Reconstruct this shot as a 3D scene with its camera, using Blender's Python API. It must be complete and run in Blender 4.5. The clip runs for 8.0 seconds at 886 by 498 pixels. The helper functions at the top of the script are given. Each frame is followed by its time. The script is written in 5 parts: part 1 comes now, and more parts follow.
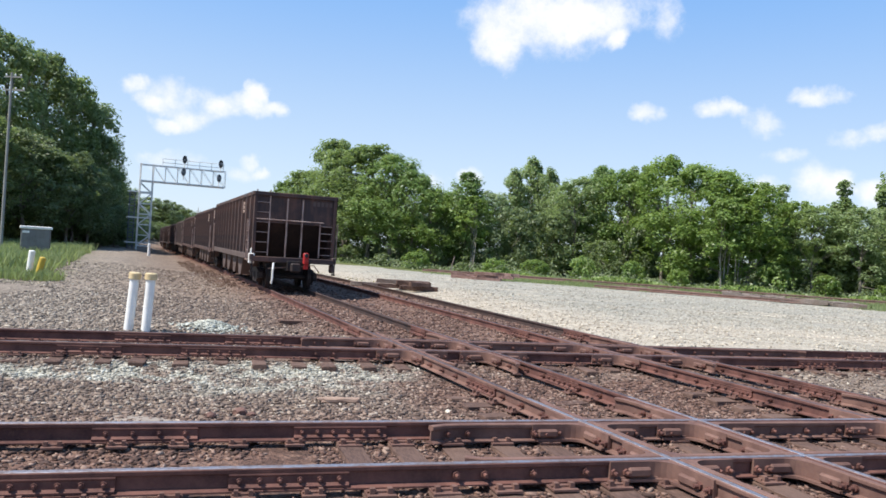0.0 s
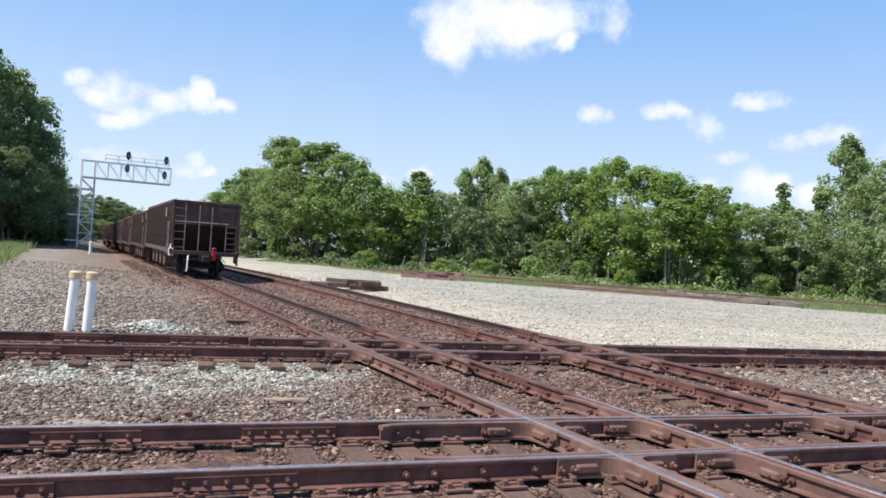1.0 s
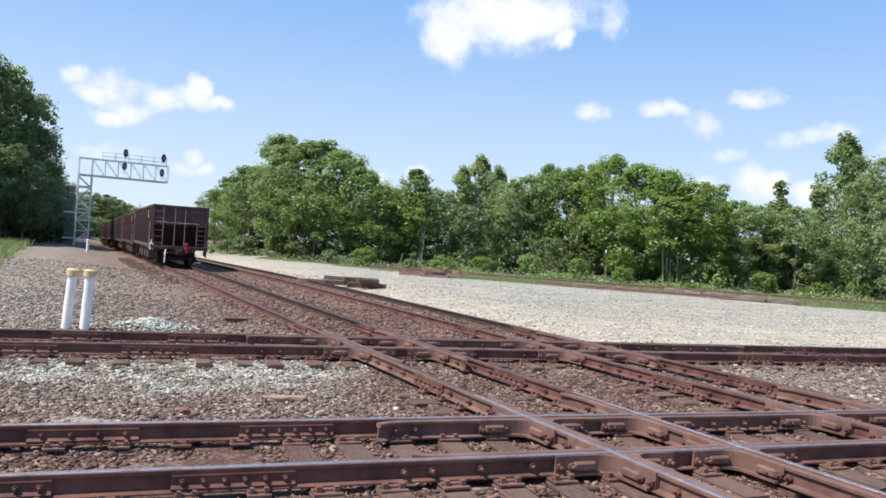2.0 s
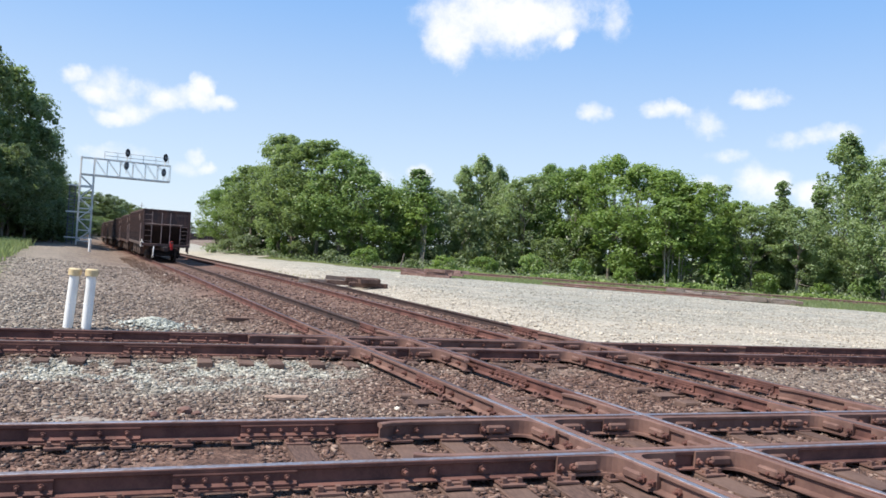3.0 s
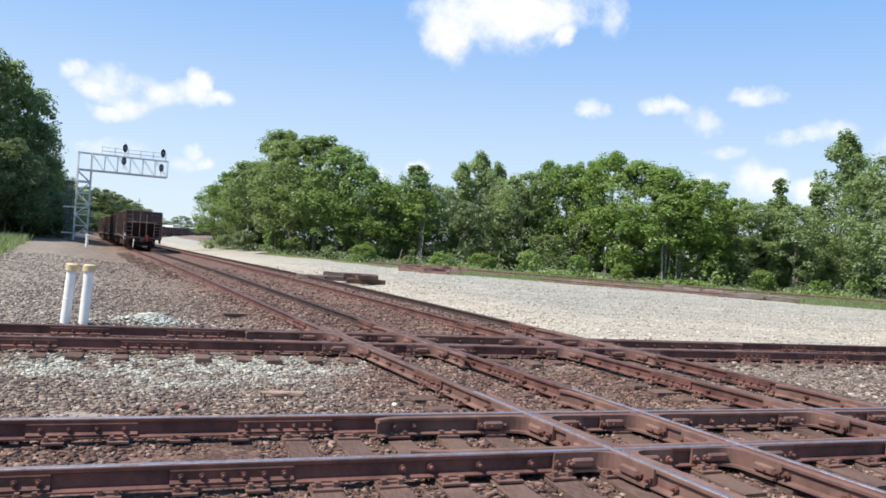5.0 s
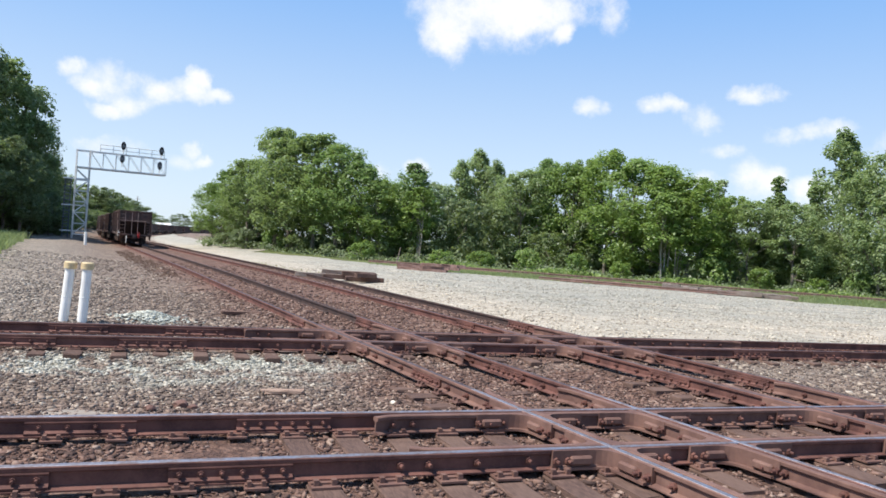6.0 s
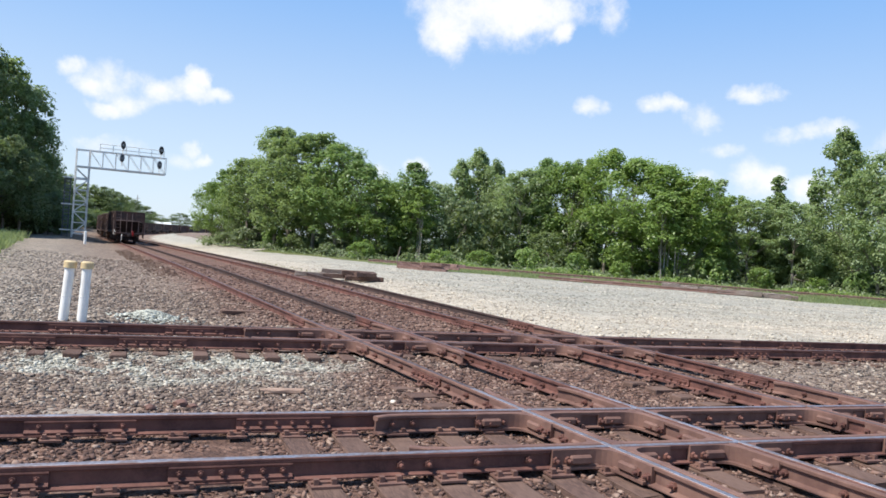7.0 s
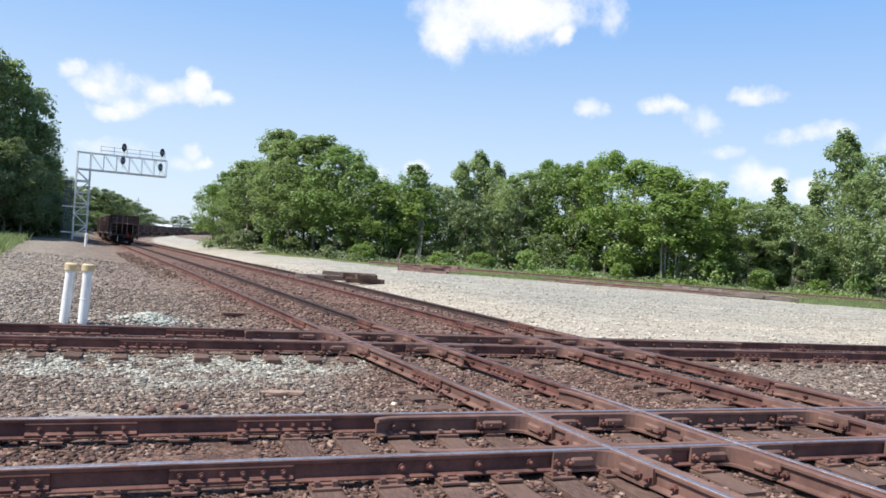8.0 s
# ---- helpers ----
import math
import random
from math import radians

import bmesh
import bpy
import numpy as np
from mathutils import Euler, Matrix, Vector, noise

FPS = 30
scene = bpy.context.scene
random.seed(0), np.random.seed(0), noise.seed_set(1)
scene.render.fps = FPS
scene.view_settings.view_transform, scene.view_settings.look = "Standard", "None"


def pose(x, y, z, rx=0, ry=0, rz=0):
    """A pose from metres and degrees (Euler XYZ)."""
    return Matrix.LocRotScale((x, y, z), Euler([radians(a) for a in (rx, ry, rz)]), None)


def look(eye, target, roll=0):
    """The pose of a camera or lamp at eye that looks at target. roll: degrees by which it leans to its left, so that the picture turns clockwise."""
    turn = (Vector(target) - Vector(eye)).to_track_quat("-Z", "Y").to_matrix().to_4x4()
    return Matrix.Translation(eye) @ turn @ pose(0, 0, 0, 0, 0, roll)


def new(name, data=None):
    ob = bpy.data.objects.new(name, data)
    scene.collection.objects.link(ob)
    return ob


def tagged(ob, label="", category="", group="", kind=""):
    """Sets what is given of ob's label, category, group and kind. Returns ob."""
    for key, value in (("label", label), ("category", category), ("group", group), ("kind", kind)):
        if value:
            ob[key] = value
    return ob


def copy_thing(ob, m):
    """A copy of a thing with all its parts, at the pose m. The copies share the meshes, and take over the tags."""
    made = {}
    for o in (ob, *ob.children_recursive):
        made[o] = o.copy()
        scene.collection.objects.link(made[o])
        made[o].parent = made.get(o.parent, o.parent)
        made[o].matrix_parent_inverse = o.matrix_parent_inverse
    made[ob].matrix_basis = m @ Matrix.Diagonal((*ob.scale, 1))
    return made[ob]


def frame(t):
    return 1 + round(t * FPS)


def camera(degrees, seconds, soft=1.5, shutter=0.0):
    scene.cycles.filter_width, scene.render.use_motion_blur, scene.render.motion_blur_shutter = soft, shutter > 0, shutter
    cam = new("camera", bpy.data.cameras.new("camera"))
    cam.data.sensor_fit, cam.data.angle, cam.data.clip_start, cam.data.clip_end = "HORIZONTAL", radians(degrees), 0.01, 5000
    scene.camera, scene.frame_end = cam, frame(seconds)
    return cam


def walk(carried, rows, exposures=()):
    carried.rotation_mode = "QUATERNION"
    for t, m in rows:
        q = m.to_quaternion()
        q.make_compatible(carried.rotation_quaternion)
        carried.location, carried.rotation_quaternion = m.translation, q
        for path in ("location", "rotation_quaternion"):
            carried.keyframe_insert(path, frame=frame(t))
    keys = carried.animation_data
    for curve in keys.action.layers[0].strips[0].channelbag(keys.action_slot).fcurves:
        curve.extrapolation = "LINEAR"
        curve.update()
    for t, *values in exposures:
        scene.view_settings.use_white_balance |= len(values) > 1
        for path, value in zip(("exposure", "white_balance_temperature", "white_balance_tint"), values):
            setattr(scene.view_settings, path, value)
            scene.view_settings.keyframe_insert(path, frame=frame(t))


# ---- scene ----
# A railway diamond crossing; z = 0 is the top of the ties, rail tops lie at 0.20 m.
EYE = 1.97
cam = camera(60.28, 8.0, soft=1.65)
walk(cam, [
    (0, pose(0, 0, EYE, 90.111, -3.594, 4.080)),
    (0.5, pose(0, 0, EYE, 90.299, -3.665, 1.621)),
    (1, pose(0, 0, EYE, 90.298, -3.769, 0.353)),
    (1.5, pose(0, 0, EYE, 90.140, -3.746, 0.162)),
    (3, pose(0, 0, EYE, 90.125, -3.842, 0.303)),
    (3.5, pose(0, 0, EYE, 90.175, -3.934, 0.295)),
    (4, pose(0, 0, EYE, 90.086, -3.998, 0.192)),
    (4.5, pose(0, 0, EYE, 89.958, -4.006, 0.170)),
    (6, pose(0, 0, EYE, 89.718, -4.020, 0.037)),
    (6.5, pose(0, 0, EYE, 89.672, -4.040, 0.020)),
    (7, pose(0, 0, EYE, 89.671, -4.032, 0.023)),
    (7.5, pose(0, 0, EYE, 89.652, -4.098, -0.007)),
    (8, pose(0, 0, EYE, 89.817, -3.981, 0.076)),
])

# ---- the plan: two tracks across the view, two tracks leading away ----
AL, BE = 0.3626, 0.4635                      # bearings of the two pairs of tracks
CROSS_DIR = Vector((math.cos(AL), math.sin(AL), 0))
CROSS_N = Vector((-math.sin(AL), math.cos(AL), 0))
AWAY_DIR = Vector((-math.sin(BE), math.cos(BE), 0))
AWAY_N = Vector((math.cos(BE), math.sin(BE), 0))
RAIL_A, RAIL_B, RAIL_C, RAIL_D = 6.07, 7.576, 12.905, 14.41
RAIL_1, RAIL_2, RAIL_3, RAIL_4 = 4.70, 6.205, 8.795, 10.30
TOP = 0.20
BEND_START, BEND_END, BEND_STOP, BEND = 14.0, 30.0, 95.0, 0.0165       # past the crossing the tracks that lead away turn right a little
CURVE_START, CURVE_R = 128.0, 600.0                  # and then run into a wide curve
MID_AWAY = (RAIL_1 + RAIL_2) / 2


def on_cross(u, c, z=0.0):
    p = CROSS_DIR * u + CROSS_N * c
    return Vector((p.x, p.y, z))


def bear(s):
    """How far the wide curve has carried the tracks to the right, s metres along them."""
    turned = np.clip((s - BEND_START) / (BEND_END - BEND_START), 0.0, 1.0) ** 2 * (BEND_END - BEND_START) / 2
    return BEND * (turned + np.maximum(np.minimum(s, BEND_STOP) - BEND_END, 0.0)) + np.maximum(s - CURVE_START, 0.0) ** 2 / (2 * CURVE_R)


def fall(s):
    """How far the tracks that lead away have dropped, on a slight grade past the crossing."""
    s = np.minimum(s, 200.0)
    return 0.0085 * (np.clip((s - 26.0) / 16.0, 0.0, 1.0) ** 2 * 8.0 + np.maximum(s - 42.0, 0.0))


def on_away(s, n, z=0.0):
    """A point s metres along the tracks that lead away, n metres to their right."""
    p = AWAY_N * (n + float(bear(s))) + AWAY_DIR * s
    return Vector((p.x, p.y, z - float(fall(s))))


# ---- world and sun ----
SUN_AZ, SUN_EL = radians(-116), radians(56)     # clockwise from +y, height
world = bpy.data.worlds.new("sky")
scene.world = world
world.use_nodes = True
wt = world.node_tree
wt.nodes.clear()


def wn(kind, *links, **props):
    nd = wt.nodes.new(kind)
    for k, v in props.items():
        setattr_safe(nd, k, v)
    for i, v in enumerate(links):
        if v is None:
            continue
        if isinstance(v, bpy.types.NodeSocket):
            wt.links.new(v, nd.inputs[i])
        else:
            nd.inputs[i].default_value = v
    return nd


def setattr_safe(nd, k, v):
    if k == "operation":
        nd.operation = v
    elif k == "sky_type":
        nd.sky_type = v
    elif k == "interpolation_type":
        nd.interpolation_type = v
    elif k == "data_type":
        nd.data_type = v


def wm(op, a, b=None, c=None):
    return wn("ShaderNodeMath", a, b, c, operation=op).outputs[0]


sky = wn("ShaderNodeTexSky", sky_type="NISHITA")
sky.sun_disc = False
sky.sun_elevation, sky.sun_rotation = SUN_EL, SUN_AZ
sky.altitude, sky.air_density, sky.dust_density, sky.ozone_density = 100, 1.0, 0.25, 3.0
tc = wn("ShaderNodeTexCoord").outputs["Generated"]
nz = wn("ShaderNodeTexNoise", tc, None, 34.0, 9.0, 0.68)
nz2 = wn("ShaderNodeTexNoise", tc, None, 12.0, 4.0, 0.55)
warp = wn("ShaderNodeSeparateXYZ", wn("ShaderNodeTexNoise", tc, None, 16.0, 5.0, 0.6).outputs[1])
sep = wn("ShaderNodeSeparateXYZ", tc)
azi = wm("MULTIPLY", wm("ARCTAN2", sep.outputs[0], sep.outputs[1]), 57.2958)
ele = wm("MULTIPLY", wm("ARCSINE", sep.outputs[2]), 57.2958)
azw = wm("ADD", azi, wm("MULTIPLY", wm("SUBTRACT", warp.outputs[0], 0.5), 3.8))
elw = wm("ADD", ele, wm("MULTIPLY", wm("SUBTRACT", warp.outputs[1], 0.5), 2.3))
# cumulus clouds: bearing, height, half width, half height, in degrees
HEAPS = [(1.8, 17.0, 4.6, 2.2), (-0.7, 15.6, 1.9, 1.5), (5.6, 17.8, 3.6, 1.6), (4.2, 16.4, 2.4, 1.2)]
CLOUDS = [(7.6, 15.9, 1.1, 0.9), (-26.5, 10.1, 1.1, 0.9), (-25.4, 8.9, 1.3, 0.7), (-24.2, 7.5, 1.7, 0.6), (-22.6, 8.1, 1.6, 0.8), (-20.9, 8.9, 1.7, 0.9),
          (-19.3, 9.4, 1.6, 0.8), (-18.7, 10.3, 0.8, 0.8), (-17.7, 9.4, 1.1, 0.5),
          (-18.6, 5.5, 0.75, 0.6), (-17.7, 4.9, 0.8, 0.4), (-2.3, 5.8, 1.0, 0.7), (10.2, 11.0, 1.5, 0.8), (15.2, 11.0, 1.5, 0.7),
          (25.6, 9.3, 2.6, 0.8), (18.8, 5.9, 1.3, 0.7), (22.0, 6.2, 1.5, 1.4), (25.4, 5.2, 1.6, 1.2), (34.0, 8.0, 5.0, 2.0)]
WISPS = [(11.0, 17.2, 1.5, 1.9), (-24.2, 9.6, 2.6, 1.5), (-23.6, 5.2, 3.2, 0.8), (-5.2, 5.3, 1.4, 0.9), (-19.2, 4.7, 1.6, 0.7), (18.2, 10.0, 2.0, 1.2), (21.6, 11.9, 2.0, 0.7), (19.7, 7.9, 2.0, 0.7), (-42.0, 9.0, 6.0, 2.5)]
best = None
for a, e, ra, re, full in [(*c, 1.45) for c in HEAPS] + [(*c, 1.05) for c in CLOUDS] + [(*c, 0.6) for c in WISPS]:
    dx = wm("DIVIDE", wm("SUBTRACT", azw, a), ra)
    dy = wm("DIVIDE", wm("SUBTRACT", elw, e), re)
    v = wm("SUBTRACT", full, wm("ADD", wm("MULTIPLY", dx, dx), wm("MULTIPLY", dy, dy)))
    best = v if best is None else wm("SMOOTH_MAX", best, v, 0.8)
rough = wm("ADD", wm("MULTIPLY", wm("SUBTRACT", nz.outputs[0], 0.5), 2.3), wm("MULTIPLY", wm("SUBTRACT", nz2.outputs[0], 0.5), 2.2))
mask = wn("ShaderNodeMapRange", wm("ADD", best, rough), -0.45, 1.6, 0.0, 1.0, interpolation_type="SMOOTHSTEP").outputs[0]
hazy = wn("ShaderNodeMapRange", ele, -1.0, 24.0, 0.0, 1.0, interpolation_type="SMOOTHSTEP").outputs[0]
air = wn("ShaderNodeMix", data_type="RGBA")
wt.links.new(hazy, air.inputs[0])
air.inputs[6].default_value = (3.9, 4.65, 5.5, 1)      # pale summer haze over the horizon
air.inputs[7].default_value = (1.15, 2.65, 5.35, 1)      # clear blue above it
mixh = wn("ShaderNodeMix", data_type="RGBA")
wt.links.new(wn("ShaderNodeMapRange", ele, 20.0, 60.0, 0.85, 0.25, interpolation_type="SMOOTHSTEP").outputs[0], mixh.inputs[0])
wt.links.new(sky.outputs[0], mixh.inputs[6])
wt.links.new(air.outputs[2], mixh.inputs[7])
mixc = wn("ShaderNodeMix", data_type="RGBA")
wt.links.new(wm("MULTIPLY", mask, 0.93), mixc.inputs[0])
wt.links.new(mixh.outputs[2], mixc.inputs[6])
mixc.inputs[7].default_value = (6.05, 6.0, 6.1, 1)
bg = wn("ShaderNodeBackground", mixc.outputs[2], 0.115)
out = wn("ShaderNodeOutputWorld", bg.outputs[0])

sun = new("sun", bpy.data.lights.new("sun", "SUN"))
sun.data.energy, sun.data.angle, sun.data.color = 4.2, radians(0.53), (1.0, 0.955, 0.89)
to_sun = Vector((math.sin(SUN_AZ) * math.cos(SUN_EL), math.cos(SUN_AZ) * math.cos(SUN_EL), math.sin(SUN_EL)))
sun.matrix_world = look((0, 0, 60), Vector((0, 0, 60)) - to_sun)
scene.view_settings.exposure = 0.66


# ---- materials ----
class Mat:
    """A small builder of node materials on a Principled surface."""

    def __init__(self, name, rough=0.8, metal=0.0):
        self.m = bpy.data.materials.new(name)
        self.m.use_nodes = True
        self.t = self.m.node_tree
        self.b = self.t.nodes["Principled BSDF"]
        self.b.inputs["Roughness"].default_value = rough
        self.b.inputs["Metallic"].default_value = metal
        self.b.inputs["Specular IOR Level"].default_value = 0.3
        self.geo = self.t.nodes.new("ShaderNodeNewGeometry")
        self.co = self.t.nodes.new("ShaderNodeTexCoord").outputs["Object"]
        self.pos = self.geo.outputs["Position"]
        self.island = self.geo.outputs["Random Per Island"]
        self.rand = self.t.nodes.new("ShaderNodeObjectInfo").outputs["Random"]

    def put(self, sock, v):
        if isinstance(v, bpy.types.NodeSocket):
            self.t.links.new(v, sock)
        else:
            sock.default_value = v

    def math(self, op, a, b=0.0, c=0.0):
        nd = self.t.nodes.new("ShaderNodeMath")
        nd.operation = op
        for i, v in enumerate((a, b, c)):
            self.put(nd.inputs[i], v)
        return nd.outputs[0]

    def noise(self, scale, detail=4.0, rough=0.6, co=None, stretch=None):
        co = co or self.co
        if stretch:
            mp = self.t.nodes.new("ShaderNodeMapping")
            mp.inputs["Scale"].default_value = stretch
            self.t.links.new(co, mp.inputs[0])
            co = mp.outputs[0]
        nd = self.t.nodes.new("ShaderNodeTexNoise")
        self.t.links.new(co, nd.inputs["Vector"])
        nd.inputs["Scale"].default_value, nd.inputs["Detail"].default_value, nd.inputs["Roughness"].default_value = scale, detail, rough
        return nd.outputs[0]

    def voronoi(self, scale, co=None, out="Distance"):
        nd = self.t.nodes.new("ShaderNodeTexVoronoi")
        self.t.links.new(co or self.co, nd.inputs["Vector"])
        nd.inputs["Scale"].default_value = scale
        return nd.outputs[out]

    def step(self, v, lo, hi, a=0.0, b=1.0):
        nd = self.t.nodes.new("ShaderNodeMapRange")
        nd.interpolation_type = "SMOOTHSTEP"
        for i, x in enumerate((v, lo, hi, a, b)):
            self.put(nd.inputs[i], x)
        return nd.outputs[0]

    def mix(self, f, a, b, kind="MIX"):
        nd = self.t.nodes.new("ShaderNodeMix")
        nd.data_type, nd.blend_type = "RGBA", kind
        self.put(nd.inputs[0], f)
        self.put(nd.inputs[6], (*a, 1) if isinstance(a, tuple) else a)
        self.put(nd.inputs[7], (*b, 1) if isinstance(b, tuple) else b)
        return nd.outputs[2]

    def ramp(self, v, stops):
        nd = self.t.nodes.new("ShaderNodeValToRGB")
        els = nd.color_ramp.elements
        while len(els) < len(stops):
            els.new(0.5)
        for el, (p, c) in zip(els, stops):
            el.position, el.color = p, (*c, 1)
        self.put(nd.inputs[0], v)
        return nd.outputs[0]

    def dot(self, v, d):
        nd = self.t.nodes.new("ShaderNodeVectorMath")
        nd.operation = "DOT_PRODUCT"
        self.t.links.new(v, nd.inputs[0])
        nd.inputs[1].default_value = d
        return nd.outputs["Value"]

    def bump(self, h, strength=0.4, dist=0.02):
        nd = self.t.nodes.new("ShaderNodeBump")
        nd.inputs["Strength"].default_value, nd.inputs["Distance"].default_value = strength, dist
        self.put(nd.inputs["Height"], h)
        self.t.links.new(nd.outputs[0], self.b.inputs["Normal"])
        return self

    def colour(self, c):
        self.put(self.b.inputs["Base Color"], (*c, 1) if isinstance(c, tuple) else c)
        return self

    def rough(self, v):
        self.put(self.b.inputs["Roughness"], v)
        return self


def along_track(k):
    """Metres to the right of the tracks that lead away, their curve taken off."""
    s = k.dot(k.pos, AWAY_DIR)
    past = k.math("MAXIMUM", k.math("SUBTRACT", s, CURVE_START), 0.0)
    bend = k.math("MULTIPLY", k.math("MAXIMUM", k.math("SUBTRACT", k.math("MINIMUM", s, BEND_STOP), (BEND_START + BEND_END) / 2), 0.0), BEND)
    shift = k.math("ADD", bend, k.math("DIVIDE", k.math("MULTIPLY", past, past), 2 * CURVE_R))
    return k.math("SUBTRACT", k.dot(k.pos, AWAY_N), shift)


def track_rust(k):
    """How far the ballast is stained by rust and oil: strong by the tracks, fading in patches away from them."""
    n, c = along_track(k), k.dot(k.pos, CROSS_N)
    wob = k.math("MULTIPLY", k.math("SUBTRACT", k.noise(0.35, 5, 0.6, k.pos), 0.5), 2.6)
    dn = k.math("ABSOLUTE", k.math("SUBTRACT", k.math("ADD", n, wob), 7.75))
    da = k.math("ABSOLUTE", k.math("SUBTRACT", k.math("ADD", c, k.math("MULTIPLY", wob, 0.5)), 6.6))
    dc = k.math("ABSOLUTE", k.math("SUBTRACT", k.math("ADD", c, k.math("MULTIPLY", wob, 0.3)), 13.7))
    fa = k.step(dn, 3.1, 4.7, 1.0, 0.0)
    fb = k.step(da, 1.3, 3.6, 1.0, 0.0)
    fc = k.step(dc, 0.5, 1.3, 0.6, 0.0)
    return k.math("MAXIMUM", fa, k.math("MAXIMUM", fb, fc))


def ballast_colour(k, pick):
    """Ballast: grey and tan stone, red-brown near the rails, pale fresh stone in patches. pick: 0 to 1 stone by stone."""
    grey = k.ramp(pick, [(0.0, (0.096, 0.071, 0.060)), (0.3, (0.190, 0.140, 0.112)), (0.6, (0.278, 0.210, 0.166)), (0.85, (0.365, 0.288, 0.224)), (1.0, (0.54, 0.46, 0.37))])
    rust = k.ramp(pick, [(0.0, (0.066, 0.042, 0.035)), (0.35, (0.155, 0.090, 0.070)), (0.7, (0.245, 0.150, 0.114)), (1.0, (0.36, 0.26, 0.205))])
    pale = k.ramp(pick, [(0.0, (0.231, 0.217, 0.176)), (0.4, (0.43, 0.415, 0.35)), (1.0, (0.70, 0.67, 0.57))])
    c = k.dot(k.pos, CROSS_N)
    u = k.dot(k.pos, CROSS_DIR)
    wob = k.math("MULTIPLY", k.math("SUBTRACT", k.noise(0.6, 5, 0.65, k.pos), 0.5), 3.6)
    # fresh pale stone along the near shoulder of the second track, and a heap beyond it
    strip = k.step(k.math("ABSOLUTE", k.math("SUBTRACT", k.math("ADD", c, wob), 12.05)), 0.25, 0.9, 1.0, 0.0)
    strip = k.math("MULTIPLY", strip, k.step(k.math("ADD", u, wob), 2.0, 4.0, 1.0, 0.12))
    low = k.step(k.math("ABSOLUTE", k.math("SUBTRACT", k.math("ADD", c, wob), 11.2)), 0.3, 1.1, 0.7, 0.0)
    low = k.math("MULTIPLY", low, k.step(k.math("ABSOLUTE", k.math("SUBTRACT", u, 1.0)), 0.6, 2.0, 1.0, 0.0))
    strip = k.math("MULTIPLY", k.math("MAXIMUM", strip, low), k.step(k.noise(1.9, 5, 0.75, k.pos), 0.40, 0.55))
    spots = k.step(k.math("ABSOLUTE", k.math("SUBTRACT", k.math("ADD", c, wob), 15.9)), 0.3, 1.1, 0.8, 0.0)
    spots = k.math("MULTIPLY", spots, k.math("MULTIPLY", k.step(k.noise(1.2, 4, 0.6, k.pos), 0.46, 0.58), k.step(u, 3.0, 6.0, 1.0, 0.0)))
    dusty = k.math("MULTIPLY", k.step(k.math("ADD", along_track(k), wob), -2.0, 3.2, 0.28, 0.0), k.step(c, 15.0, 18.0))
    base = k.mix(dusty, k.mix(track_rust(k), grey, rust), pale)
    return k.mix(k.math("MAXIMUM", strip, spots), base, pale)


def mat_ground():
    k = Mat("ballast ground", 0.95)
    cell = k.t.nodes.new("ShaderNodeSeparateColor")
    k.t.links.new(k.voronoi(9, k.pos, "Color"), cell.inputs[0])
    pick = k.math("ADD", k.math("MULTIPLY", cell.outputs[0], 0.62), k.math("MULTIPLY", k.step(k.noise(0.5, 6, 0.8, k.pos), 0.32, 0.68), 0.30))
    col = ballast_colour(k, pick)
    grass = k.step(k.noise(0.6, 5, 0.65, k.pos), 0.4, 0.6)
    green = k.mix(grass, (0.10, 0.13, 0.04), (0.15, 0.17, 0.06))
    y = k.math("MINIMUM", k.dot(k.pos, (0.42, 1.0, 0)), k.dot(k.pos, (1.12, 1.0, 0)))
    far = k.step(k.math("ADD", y, k.math("MULTIPLY", grass, 3.0)), 57.0, 61.0)
    past = k.math("MULTIPLY", k.math("MAXIMUM", k.math("SUBTRACT", k.dot(k.pos, AWAY_DIR), 80.0), 0.0), 0.3)
    right = k.step(k.math("SUBTRACT", k.dot(k.pos, AWAY_N), past), 13.0, 16.0)
    left = k.step(k.math("ADD", k.dot(k.pos, AWAY_N), k.math("MULTIPLY", grass, 2.0)), -3.6, -1.4, 1.0, 0.0)
    f = k.math("MAXIMUM", k.math("MULTIPLY", far, right), k.math("MULTIPLY", left, k.step(k.dot(k.pos, AWAY_DIR), 28.0, 33.0)))
    # colour darkened for the shade between stones, which this flat sheet lacks
    stone_shaded = k.mix(1.0, col, (0.90, 0.88, 0.85), "MULTIPLY")
    k.colour(k.mix(f, stone_shaded, green))
    return k.bump(k.math("ADD", k.noise(26, 5, 0.7, k.pos), k.voronoi(18, k.pos)), 0.8, 0.05).m


def mat_stone():
    k = Mat("ballast stone", 0.9)
    pick = k.math("POWER", k.island, 1.35)
    fine = k.step(k.noise(70, 3, 0.6, k.pos), 0.25, 0.8, 0.66, 1.15)
    k.colour(k.mix(1.0, ballast_colour(k, pick), k.ramp(fine, [(0.0, (0.5, 0.5, 0.5)), (1.0, (1.0, 1.0, 1.0))]), "MULTIPLY"))
    return k.m


